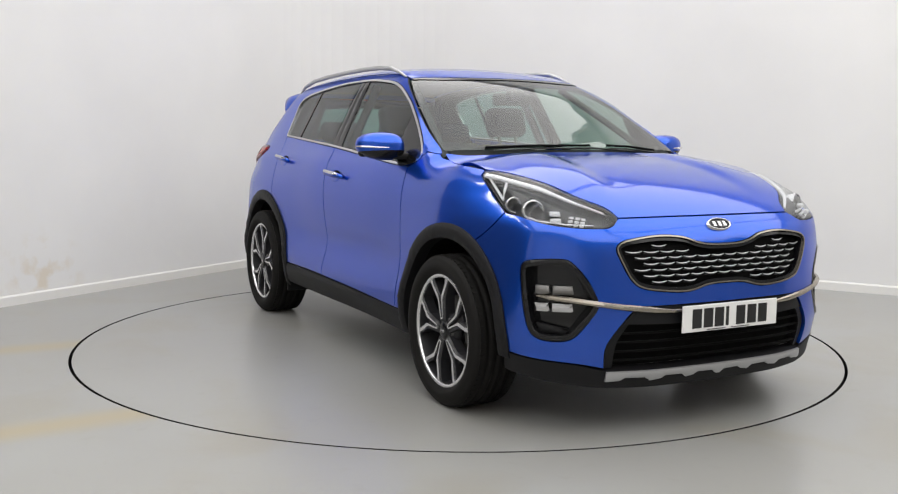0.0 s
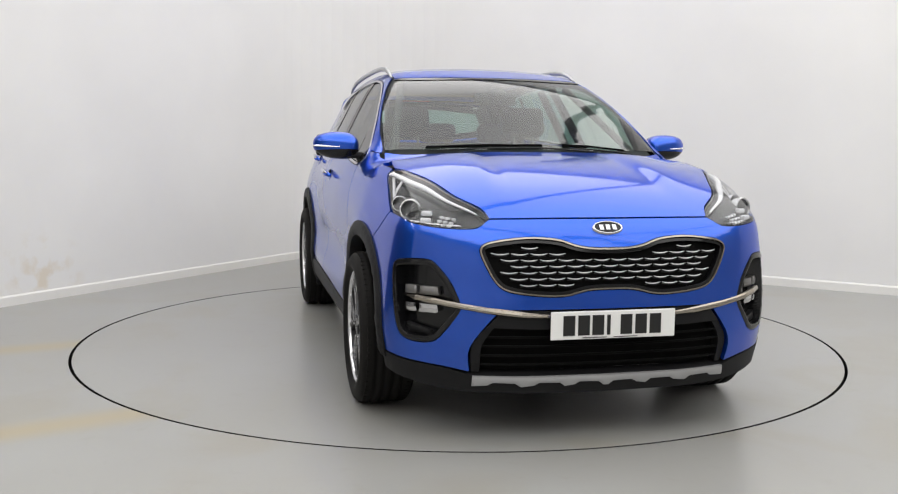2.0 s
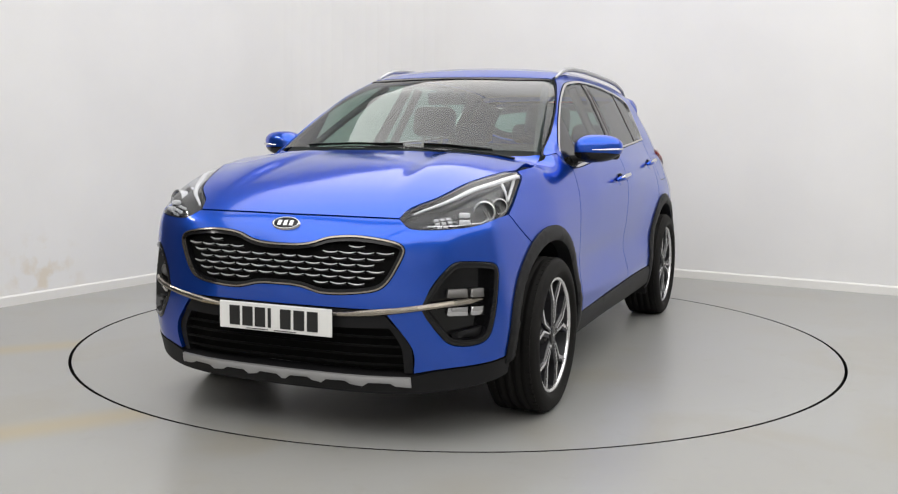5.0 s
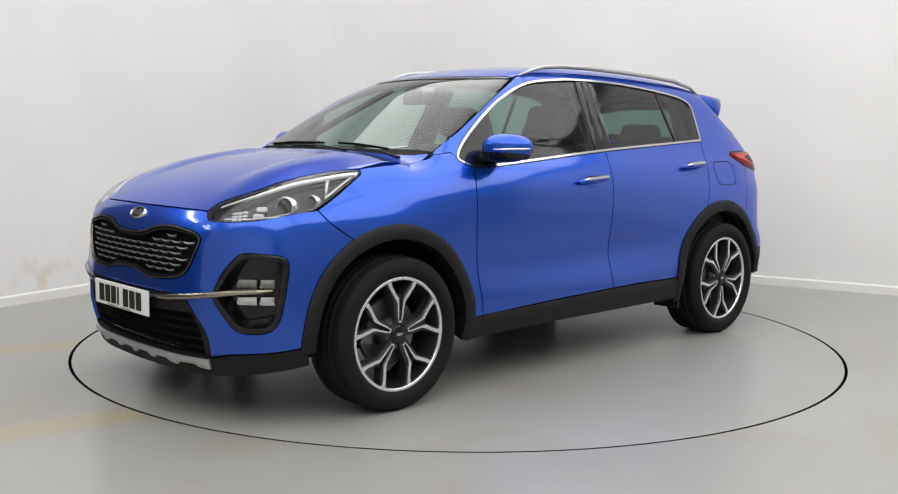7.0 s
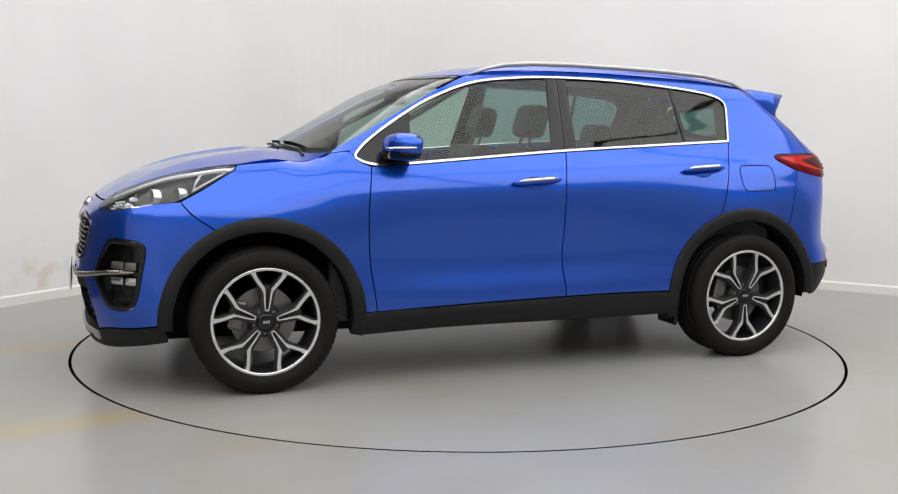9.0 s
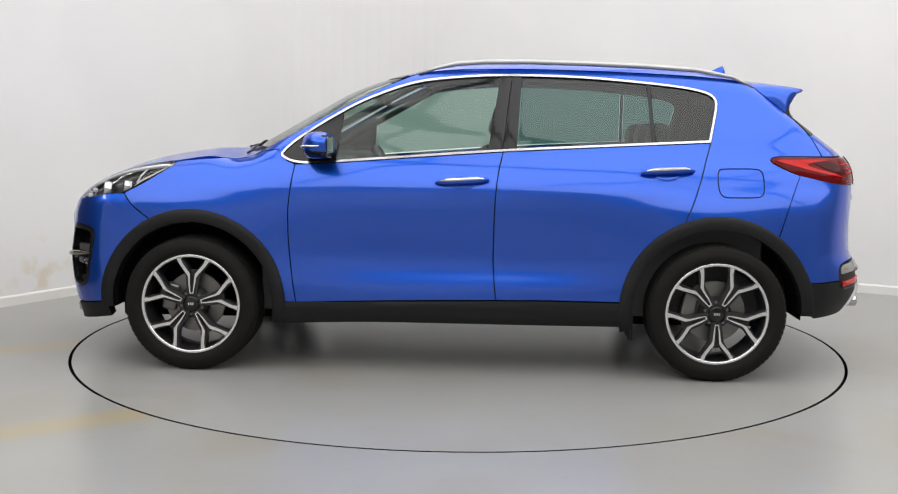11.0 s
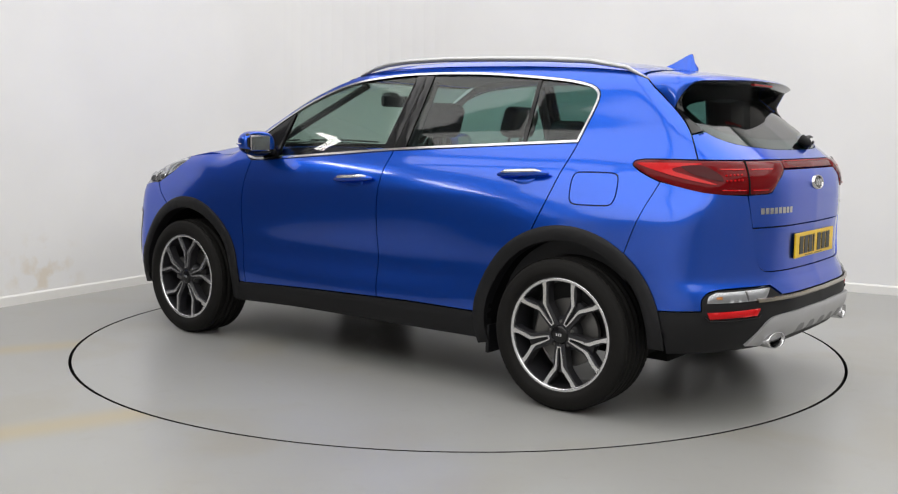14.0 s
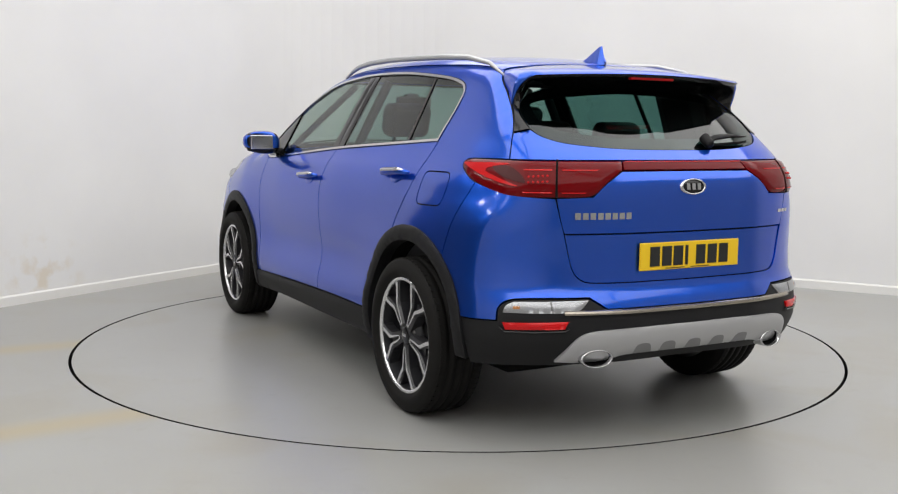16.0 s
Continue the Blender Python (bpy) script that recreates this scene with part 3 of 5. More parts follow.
tagged(car, "blue metallic family SUV with black wheel-arch cladding, parked on the turntable", "car")

ROOF_Y = 0.535
SILL_TOP = 0.385
DLO = [(0.886, 1.12), (0.81, 1.197), (0.64, 1.311), (0.45, 1.414), (0.21, 1.499), (-0.04, 1.531), (-0.30, 1.541), (-0.67, 1.532), (-1.03, 1.502), (-1.225, 1.476), (-1.325, 1.444),
       (-1.352, 1.39), (-1.307, 1.195, 1), (-0.86, 1.172), (-0.255, 1.139), (0.40, 1.090), (0.66, 1.071), (0.785, 1.069), (0.862, 1.090)]
SCREEN_EDGE = [(0.987, 0.722), (0.80, 0.702), (0.653, 0.677), (0.45, 0.626), (0.253, 0.556)]
HOOD_EDGE = [(1.439, 0.746), (1.205, 0.730), (1.04, 0.724)]
front_door_edge = [(0.806, 1.066), (0.829, 0.9), (0.834, 0.765), (0.826, 0.6), (0.794, 0.362)]
mid_door_edge = [(-0.255, 1.139), (-0.232, 1.03), (-0.219, 0.9), (-0.214, 0.75), (-0.213, 0.57), (-0.228, 0.392)]
rear_door_edge = [(-1.307, 1.195), (-1.279, 1.113), (-1.218, 0.927), (-1.165, 0.800)]
tail_seam = [(-1.525, 1.508), (-1.583, 1.455), (-1.645, 1.405), (-1.752, 1.312), (-1.818, 1.235), (-1.872, 1.131)]


def polar(view, pts, side="left"):
    """The end drawing's points for points of the side drawing."""
    out = []
    for p, q in zip(pts, along(side, pts)):
        a = math.atan2(q[1], q[0] - NOSE_AXIS) if view == "nose" else math.atan2(q[1], TAIL_AXIS - q[0])
        out.append((math.degrees(a), q[2], *p[2:]))
    return out


def top_line(pts):
    """The side drawing's points of a line that is drawn from above."""
    return [(p[0], q[2]) for p, q in zip(pts, along("top", pts))]


def corner(p):
    return (p[0], p[1], 1)


roof_side = top_line([(x, ROOF_Y) for x in (0.18, 0.0, -0.3, -0.7, -1.1, -1.4, -1.52)])
screen_side = top_line(SCREEN_EDGE)
hood_side = top_line(HOOD_EDGE)

dlo_bottom_front = [(0.40, 1.090), (0.66, 1.071)]
front_door = [corner(front_door_edge[0]), *front_door_edge[1:-1], corner(front_door_edge[-1]), (0.3, 0.380), corner(mid_door_edge[-1]), *mid_door_edge[-2:0:-1], corner(mid_door_edge[0]), (0.07, 1.115), (0.40, 1.090), (0.66, 1.071)]
rear_door = [corner(mid_door_edge[0]), *mid_door_edge[1:-1], corner(mid_door_edge[-1]), (-0.5, 0.395), (-0.868, 0.392, 1), *arc(REAR, HUB_Z, ARCH - 0.01, 12, 66, 5), corner(rear_door_edge[-1]), *rear_door_edge[2:0:-1], corner(rear_door_edge[0]), (-0.86, 1.172)]
fender = [corner(front_door_edge[0]), *front_door_edge[1:-1], corner(front_door_edge[-1]), (0.868, 0.362, 1), *arc(FRONT, HUB_Z, ARCH - 0.01, 174, 68, 9), (1.521, 0.752, 1), (1.645, 0.838), (1.708, 0.906, 1),
          (1.60, 0.963), (1.53, 1.006), (1.452, 1.052, 1), *hood_side, (0.987, screen_side[0][1] - 0.004, 1), (0.905, 1.140, 1), (0.886, 1.12, 1), (0.862, 1.090)]
quarter = [corner(rear_door_edge[0]), *rear_door_edge[1:-1], corner(rear_door_edge[-1]), *arc(REAR, HUB_Z, ARCH - 0.01, 72, 124, 6), (-1.632, 0.735, 1), (-1.683, 0.89), (-1.745, 1.037, 1), (-1.68, 1.062), (-1.607, 1.100), (-1.606, 1.121), (-1.66, 1.130),
           (-1.872, 1.131, 1), *tail_seam[-2:0:-1], corner(tail_seam[0]), *roof_side[::-1], *screen_side[::-1], (0.905, 1.140, 1), *DLO[:12]]

FLAP = [(-1.330, 1.03), (-1.338, 1.058), (-1.36, 1.066), (-1.52, 1.067), (-1.548, 1.055), (-1.557, 1.02), (-1.557, 0.965), (-1.545, 0.936), (-1.52, 0.928), (-1.375, 0.926), (-1.347, 0.936), (-1.334, 0.965)]
for side, s in (("left", 1), ("right", -1)):
    part("front_door", panel(side, front_door), PAINT, car)
    part("rear_door", panel(side, rear_door), PAINT, car)
    part("front_wing", panel(side, fender), PAINT, car)
    part("rear_quarter_panel", panel(side, quarter, holes=[FLAP] if s > 0 else [], lip=0.006), PAINT, car)
    # dark lining inside the pillars and the roof's edge
    part("pillar_lining", panel(side, quarter, step=0.05, gap=0.0, lift=-0.010, lip=0), TRIM_IN, car)
    # window band: bright surround, black pillars, panes
    ring = rounded(DLO, 0.022)
    inner = inset(ring, 0.013)
    part("window_surround", panel(side, ring, step=0.016, raw=True, holes=[inner], gap=0.001, lift=0.004), CHROME, car, "bright chrome window surround")
    core = inset(ring, 0.0135)
    tri_a, tri_b = (0.575, 1.30), (0.602, 1.05)
    fr_a, fr_b = (-0.236, 1.55), (-0.168, 1.10)
    sm_a, sm_b = (-0.298, 1.55), (-0.246, 1.10)
    rr_a, rr_b = (-0.350, 1.55), (-0.322, 1.10)
    q1_a, q1_b = (-0.990, 1.55), (-1.012, 1.10)
    q2_a, q2_b = (-1.012, 1.55), (-1.036, 1.10)
    cut = clipped
    part("mirror_base_panel", panel(side, cut(core, tri_b, tri_a)[::1] if cut(core, tri_b, tri_a)[:, 0].mean() > 0.5 else cut(core, tri_a, tri_b), raw=True, lift=0.0), GLOSS, car, "black triangle at the mirror's foot")

    def band(a1, b1, a2, b2):
        """The window band behind the line a1-b1 and ahead of the line a2-b2."""
        q = core
        for a, b, ahead in ((a1, b1, False), (a2, b2, True)):
            one = cut(q, a, b)
            two = cut(q, b, a)
            if len(one) < 3 or len(two) < 3:
                q = one if len(one) >= 3 else two
            else:
                q = one if (one[:, 0].mean() > two[:, 0].mean()) == ahead else two
        return q
    for name, mat, lines, lab in (("front_side_window", SIDE_GLASS, (tri_a, tri_b, fr_a, fr_b), "green tinted side window"), ("door_pillar", GLOSS, (fr_a, fr_b, sm_a, sm_b), ""), ("door_pillar", GLOSS, (sm_a, sm_b, rr_a, rr_b), ""),
                                  ("rear_side_window", PRIVACY, (rr_a, rr_b, q1_a, q1_b), "dark privacy glass"), ("window_bar", GLOSS, (q1_a, q1_b, q2_a, q2_b), ""), ("quarter_window", PRIVACY, (q2_a, q2_b, (-1.6, 1.55), (-1.6, 1.1)), "dark privacy glass")):
        q = band(*lines)
        part(name, panel(side, q, raw=True, lift=-0.006 if "window" in name and name != "window_bar" else -0.002, gap=0.0015, lip=0.0 if mat in (SIDE_GLASS, PRIVACY) else 0.012), mat, car, lab, smooth=False)
    # black cladding: sill and arches
    part("sill_cladding", panel(side, [(0.90, 0.362, 1), (0.3, 0.378), (-0.228, 0.390), (-0.5, 0.393), (-0.9, 0.390, 1), (-0.89, 0.262, 1), (-0.3, 0.262), (0.4, 0.262), (0.89, 0.245, 1)], lift=0.010, rim=0.007, lip=0.05), CLADDING, car, "black sill cladding")
    for name, hub, a0, a1 in (("front_arch_cladding", FRONT, 192, -4), ("rear_arch_cladding", REAR, 181, -13)):
        o = arc(hub, HUB_Z, ARCH + 0.020, a0, a1, 25) + arc(hub, HUB_Z, 0.418, a1, a0, 23)
        o = [p if 0 < i < 24 or 25 < i < 47 else corner(p) for i, p in enumerate(o)]
        part(name, panel(side, o, step=0.018, lift=0.016, rim=0.008, lip=0.06), CLADDING, car, "black wheel-arch cladding")
        # the dark liner behind the arch
        liner = lathe([(0.422, 0.865), (0.424, 0.60), (0.10, 0.58)], 48)
        bmesh.ops.bisect_plane(liner, geom=liner.verts[:] + liner.edges[:] + liner.faces[:], plane_co=(0, 0, -0.03), plane_no=(0, 0, 1), clear_inner=True)
        liner.transform(Matrix.Translation((hub, 0, HUB_Z)) @ Matrix.Diagonal((1, s, 1, 1)))
        part("arch_liner", liner, DARK, car)

# from above
nose_seam = [(float(p[0]), float(p[1])) for p in along("nose", [(0, 0.900), (7, 0.900), (14, 0.900), (21, 0.899), (27, 0.898), (31.0, 0.897)])]
hood = [*nose_seam[:-1], corner(nose_seam[-1]), (1.972, 0.490), (1.873, 0.575), (1.726, 0.630), (1.575, 0.688), (1.475, 0.731), *[corner(HOOD_EDGE[0]), *HOOD_EDGE[1:]], (0.995, 0.716, 1), (1.06, 0.62), (1.135, 0.42), (1.185, 0.2), (1.20, 0.0)]
full = hood + [(x, -y, *c) for x, y, *c in hood[-2:0:-1]]
part("bonnet", panel("top", full, step=0.024), PAINT, car)
cowl = [(1.19, 0.0), (1.175, 0.2), (1.125, 0.42), (1.05, 0.62), (1.0, 0.690, 1), (0.96, 0.675, 1), (1.0, 0.6), (1.07, 0.4), (1.11, 0.2), (1.12, 0.0)]
part("cowl_panel", panel("top", cowl + [(x, -y, *c) for x, y, *c in cowl[-2:0:-1]], lift=-0.016, lip=0), CLADDING, car, "black wiper cowl")
glass_half = [(1.15, 0.0), (1.138, 0.2), (1.09, 0.42), (1.02, 0.6), (0.975, 0.712, 1), *[(x, y - 0.008) for x, y in SCREEN_EDGE[1:-1]], (0.262, 0.545, 1), (0.30, 0.45), (0.345, 0.3), (0.378, 0.14), (0.386, 0.0)]
screen = glass_half + [(x, -y, *c) for x, y, *c in glass_half[-2:0:-1]]
part("windscreen", panel("top", screen, lift=-0.003, lip=0, gap=0.001), WINDSHIELD, car, "green tinted windscreen")
band_half = [(0.386, 0.0), (0.378, 0.14), (0.345, 0.3), (0.30, 0.45), (0.262, 0.545, 1), (0.29, 0.54, 1), (0.36, 0.40), (0.405, 0.2), (0.415, 0.0)]
part("windscreen_top_band", panel("top", band_half + [(x, -y, *c) for x, y, *c in band_half[-2:0:-1]], lift=0.0005, lip=0.01, gap=0), GLOSS, car, "black band along the windscreen's top")
roof_half = [(0.378, 0.0), (0.370, 0.14), (0.337, 0.3), (0.292, 0.45), (0.245, 0.540, 1), (0.18, ROOF_Y), (-0.7, ROOF_Y), (-1.52, ROOF_Y, 1), (-1.525, 0.3), (-1.53, 0.0)]
part("roof", panel("top", roof_half + [(x, -y, *c) for x, y, *c in roof_half[-2:0:-1]], step=0.03), PAINT, car)

# the nose
grille = [(0, 0.788), (5, 0.790), (9, 0.800), (14, 0.823), (21.5, 0.830), (29.6, 0.812), (31.7, 0.784), (30.3, 0.722), (27.8, 0.652), (24.8, 0.620), (17.5, 0.603), (11.7, 0.602), (6, 0.622), (0, 0.626)]
fog = [(53.3, 0.683), (51.8, 0.724), (43.5, 0.737), (40.8, 0.712), (37.3, 0.636), (35.3, 0.552, 1), (38.4, 0.470), (42, 0.413), (48.5, 0.414), (51.3, 0.470)]
lamp_low = [(31.7, 0.885), (33.2, 0.864), (38.7, 0.861), (46.5, 0.872), (54.2, 0.896)]
blue = [(0, 0.899), (16, 0.899), corner((31.0, 0.897)), *lamp_low, *polar("nose", [(1.708, 0.906, 1), (1.645, 0.838), (1.521, 0.752, 1)])]
blue += polar("nose", arc(FRONT, HUB_Z, ARCH - 0.01, 60, 4, 7))
blue += [corner((57.2, 0.345)), (50, 0.328), (40, 0.312), corner((33.8, 0.292)), (33.3, 0.394), (28.5, 0.510), corner((26.2, 0.548)), (0, 0.548)]
fog_r = [(-a, *b) for a, *b in fog[::-1]]
part("front_bumper", panel("nose", mirror2(blue), holes=[mirror2(grille), fog, fog_r], lip=0.03), PAINT, car)
intake = [(0, 0.548), corner((26.2, 0.548)), (28.5, 0.510), (33.3, 0.394), corner((33.9, 0.280)), (0, 0.280)]
part("lower_intake", panel("nose", mirror2(intake), lift=-0.05, lip=0, gap=0), DARK, car)
upper_intake = [(0, 0.548), corner((26.0, 0.548)), (28.3, 0.510), corner((30.0, 0.475)), (14, 0.468), (0, 0.468)]
part("plate_carrier", panel("nose", mirror2(upper_intake), lift=-0.004, lip=0.04), CLADDING, car, "black panel behind the number plate")
for z in (0.435, 0.395, 0.355, 0.315):
    part("intake_slat", tube([tuple(p) for p in along("nose", [(a, z) for a in range(-32, 33, 4)], -0.026)], 0.011, 8, 0.40), DARK, car)
for sgn in (1, -1):
    part("intake_side_cheek", panel("nose", [(sgn * a, z, *c) for a, z, *c in [(28.0, 0.512, 1), (30.6, 0.470, 1), (33.3, 0.394), (33.8, 0.284, 1), (31.6, 0.284, 1), (30.6, 0.40), (27.4, 0.49)]], lift=-0.014, lip=0.04), CLADDING, car)
lip_half = [(0, 0.284), corner((33.9, 0.284)), (40, 0.310), (50, 0.326), corner((57.5, 0.344)), corner((58, 0.262)), (48, 0.235), (38, 0.212), (28, 0.203), (0, 0.20)]
part("front_lower_lip", panel("nose", mirror2(lip_half), lift=0.002, lip=0.05), CLADDING, car, "black lower bumper lip")
skid = [(0, 0.283), corner((33.4, 0.283)), corner((33.8, 0.236))]
for a in (26, 15, 4.5):
    skid += [corner((a + 4, 0.240)), corner((a + 2.7, 0.252)), corner((a - 2.4, 0.250)), corner((a - 3.8, 0.234))]
skid += [(0, 0.234)]
part("front_skid_plate", panel("nose", mirror2(skid), step=0.014, lift=0.016, rim=0.003, lip=0.02), SILVER, car, "silver skid plate under the intake")

# grille: black pit, bright frame, staggered bright chips
part("grille_pit", panel("nose", mirror2(grille), lift=-0.035, lip=0, gap=0), DARK, car)
outer = rounded([(a * DEG, z) for a, z in mirror2(grille)], 0.02)
frame_in = inset(outer, 0.008) / np.array([DEG, 1])
part("grille_frame", panel("nose", outer / np.array([DEG, 1]), step=0.01, raw=True, holes=[frame_in], lift=0.006, gap=0.001, lip=0.025), SATIN, car, "satin chrome grille frame")
part("grille_inner_frame", panel("nose", frame_in, step=0.008, raw=True, holes=[inset(outer, 0.020) / np.array([DEG, 1])], lift=-0.002, gap=0.0, lip=0.025), GLOSS, car)
field = inset(outer, 0.030)
for row in range(9):
    z = 0.816 - row * 0.0245
    for col in range(-7, 8):
        a = (col + (0.5 if row % 2 else 0.0)) * 4.55
        w = 2.0
        pts = [(a + w * t, z - 0.006 * (1 - t * t) + 0.004) for t in (-1, -0.6, -0.2, 0.2, 0.6, 1)]
        if not within(field, np.array([(p[0] * DEG, p[1]) for p in (pts[0], pts[2], pts[-1])])).all():
            continue
        part("grille_chip", tube([tuple(p) for p in along("nose", pts, -0.010)], [0.0016, 0.0032, 0.004, 0.004, 0.0032, 0.0016], 6, 0.8), RAIL, car)
        if row < 8:
            ledge = along("nose", [(a + w * t, z - 0.006) for t in (-0.9, 0, 0.9)], -0.020)
            part("grille_cell", tube([tuple(p) for p in ledge], [0.003, 0.008, 0.003], 6, 0.7), CLADDING, car)

# fog-lamp pods, bright bar
for sgn in (1, -1):
    def m(o):
        return [(sgn * a, *b) for a, *b in o]
    pit = part("fog_lamp_pod", panel("nose", m(fog), lift=-0.06, lip=0, gap=0), GLOSS, car, "gloss black fog-lamp pod")
    f_out = rounded([(a * DEG, b) for a, b, *_ in m(fog)], 0.016)
    part("pod_frame", panel("nose", f_out / np.array([DEG, 1]), step=0.012, raw=True, holes=[inset(f_out, 0.024) / np.array([DEG, 1])], lift=0.004, rim=0.004, gap=0.001, lip=0.06), GLOSS, pit)
    for z0, z1 in ((0.592, 0.632), (0.520, 0.560)):
        for c, w in ((43.3, 2.6), (48.2, 2.0)):
            o = m([(c - w, z0 + 0.006, 1), (c - w + 0.4, z1, 1), (c + w, z1, 1), (c + w, z0, 1), (c - w + 0.8, z0, 1)])
            part("fog_lamp", panel("nose", o, step=0.012, lift=-0.022, rim=0.004, lip=0.03), CHROME if z0 < 0.55 else STEEL, pit, "square fog-lamp cell")
    part("pod_vent", panel("nose", m([(41.5, 0.452, 1), (46.5, 0.468, 1), (50, 0.478, 1), (49, 0.432, 1), (42.6, 0.428, 1)]), step=0.014, lift=-0.028, rim=0.004, lip=0.02), CLADDING, pit)
    bar = along("nose", m([(49.6, 0.586), (46, 0.583), (42, 0.577), (38, 0.568), (34.5, 0.560), (30, 0.549), (26, 0.541), (22, 0.533), (18, 0.527), (12, 0.522), (6, 0.520), (0, 0.519)]), 0.0)
    bar = bar + gradient(bar) * np.array([-0.026, -0.012, -0.002, 0.004] + [0.006] * 8)[:, None]
    part("bumper_bar", tube([tuple(p) for p in bar], [0.004, 0.012, 0.0125, 0.0125, 0.0125, 0.013, 0.014, 0.013, 0.009, 0.007, 0.007, 0.007], 10, 1.0), SATIN, car, "satin chrome bar from the fog lamp")

# headlamps: housing, inner parts, clear lens
def headlamp(s):
    def P(x, y, z):
        return (x, s * y, z)
    # the lamp's outline seen from ahead and outside
    edge = [nose_seam[-1], (1.972, 0.490), (1.873, 0.575), (1.726, 0.630), (1.575, 0.688), (1.475, 0.731)]
    ring = [(*e, float(q[2])) for e, q in zip(edge, along("top", edge))] + [(1.447, 0.762, 1.058), (1.545, 0.785, 1.000), (1.640, 0.790, 0.945),
            (1.710, 0.787, 0.908), (1.80, 0.772, 0.890), (1.90, 0.722, 0.871), (1.985, 0.635, 0.862), (2.020, 0.520, 0.862)]
    deg = [(s * math.degrees(math.atan2(y, x - LAMP_X)), z) for x, y, z in ring]
    o = rounded([(a * DEG, z) for a, z in deg], 0.018)
    lens = panel("lamp", o / np.array([DEG, 1]), raw=True, step=0.018, lift=0.0, lip=0, gap=0.0015)
    base = part("headlamp", panel("lamp", o / np.array([DEG, 1]), raw=True, step=0.02, lift=-0.034, lip=0, gap=0.002), LAMP_BOWL, car, "swept-back headlamp with clear lens")
    part("lens", lens, LENS, base)
    part("lamp_surround", panel("lamp", o / np.array([DEG, 1]), raw=True, step=0.012, holes=[inset(o, 0.006) / np.array([DEG, 1])], lift=-0.005, lip=0.03, gap=0.002), ALLOY_DARK, base)

    def spot(deg_, z, lift):
        return along("lamp", [(s * deg_, z)], lift)[0]

    def strip(name, pts, r, mat, lift, flat=1.0):
        part(name, tube([tuple(p) for p in along("lamp", [(s * a, z) for a, z in pts], lift)], r, 8, flat), mat, base)
    # bright running-light band hugging the upper edge, and the closed frame at the outer corner
    line = inset(o, 0.017)
    deg_line = line / np.array([DEG, 1])

    def mark(i):
        return int(np.argmin(np.linalg.norm(o - np.array([deg[i][0] * DEG, deg[i][1]]), axis=1)))
    i0, i1, i2, i3 = mark(1), mark(4), mark(6), mark(8)
    band = [tuple(p) for p in deg_line[i0:i2 - 1]]
    n_band = len(band)
    part("running_light", tube([tuple(p) for p in along("lamp", band, -0.011)], [0.005 + 0.010 * min(1, i / (0.5 * n_band)) for i in range(n_band)], 8, 0.7), RUNNING, base, "bright band along the lamp's upper edge")
    q = [deg_line[i2 - 2], deg_line[i2 + 1], deg_line[i3], deg_line[i3] * 0.55 + deg_line[i1] * 0.45, deg_line[i1]]
    part("running_light", tube([tuple(p) for p in along("lamp", q, -0.011)], 0.0065, 8, 0.7), RUNNING, base, "bright frame at the lamp's outer corner")
    low = [(math.degrees(math.atan2(y, x - LAMP_X)), z) for x, y, z in ((1.99, 0.56, 0.880), (1.95, 0.66, 0.882), (1.86, 0.735, 0.890), (1.78, 0.755, 0.908))]
    strip("lower_trim", low, 0.007, CHROME, -0.018, 0.7)
    # projector and reflector cells
    for a_, z_, r_ in ((48.0, 0.930, 0.040), (54.2, 0.945, 0.030)):
        c = spot(a_, z_, -0.020)
        nrm = gradient(spot(a_, z_, 0.0)[None, :])[0]
        way = Vector((0.93, s * 0.34, 0.12)).normalized()
        mt = Matrix.Translation(Vector(c)) @ way.to_track_quat("Y", "Z").to_matrix().to_4x4()
        part("projector_ring", lathe([(r_ * 0.80, -0.03), (r_ * 0.90, 0.004), (r_ * 1.02, 0.010), (r_ * 1.14, 0.004), (r_ * 1.12, -0.03)], 28, mt), CHROME, base, smooth=True)
        part("projector_lens", lathe([(0.0005, 0.006), (r_ * 0.4, 0.004), (r_ * 0.7, -0.002), (r_ * 0.86, -0.012)], 28, mt), LENS, base, smooth=True)
        part("projector_bowl", lathe([(0.0005, -0.028), (r_ * 0.6, -0.024), (r_ * 0.88, -0.010)], 28, mt), STEEL, base, smooth=True)
    # two stacked reflector cells beside the projector
    for a_, z_ in ((42.4, 0.925), (42.0, 0.897)):
        c = Vector(spot(a_, z_, -0.020))
        b = bmesh.new()
        box(b, -0.012, -0.022, -0.010, 0.012, 0.022, 0.010, Matrix.Translation(c) @ pose(0, 0, 0, 0, 0, s * 28), 0.006, 2)
        part("reflector_cell", b, RUNNING, base, "bright square reflector")
    # small square cells at the inner tip
    for i in range(3):
        for j in range(3):
            a_, z_ = 36.2 + i * 1.35 - j * 0.2, 0.878 + j * 0.014 + i * 0.003
            c = Vector(spot(a_, z_, -0.02))
            b = bmesh.new()
            box(b, -0.006, -0.009, -0.005, 0.006, 0.009, 0.005, Matrix.Translation(c) @ pose(0, 0, 0, 0, 0, s * 32), 0.002, 1)
            part("light_cell", b, RUNNING, base)
    return base


for s in (1, -1):
    headlamp(s)


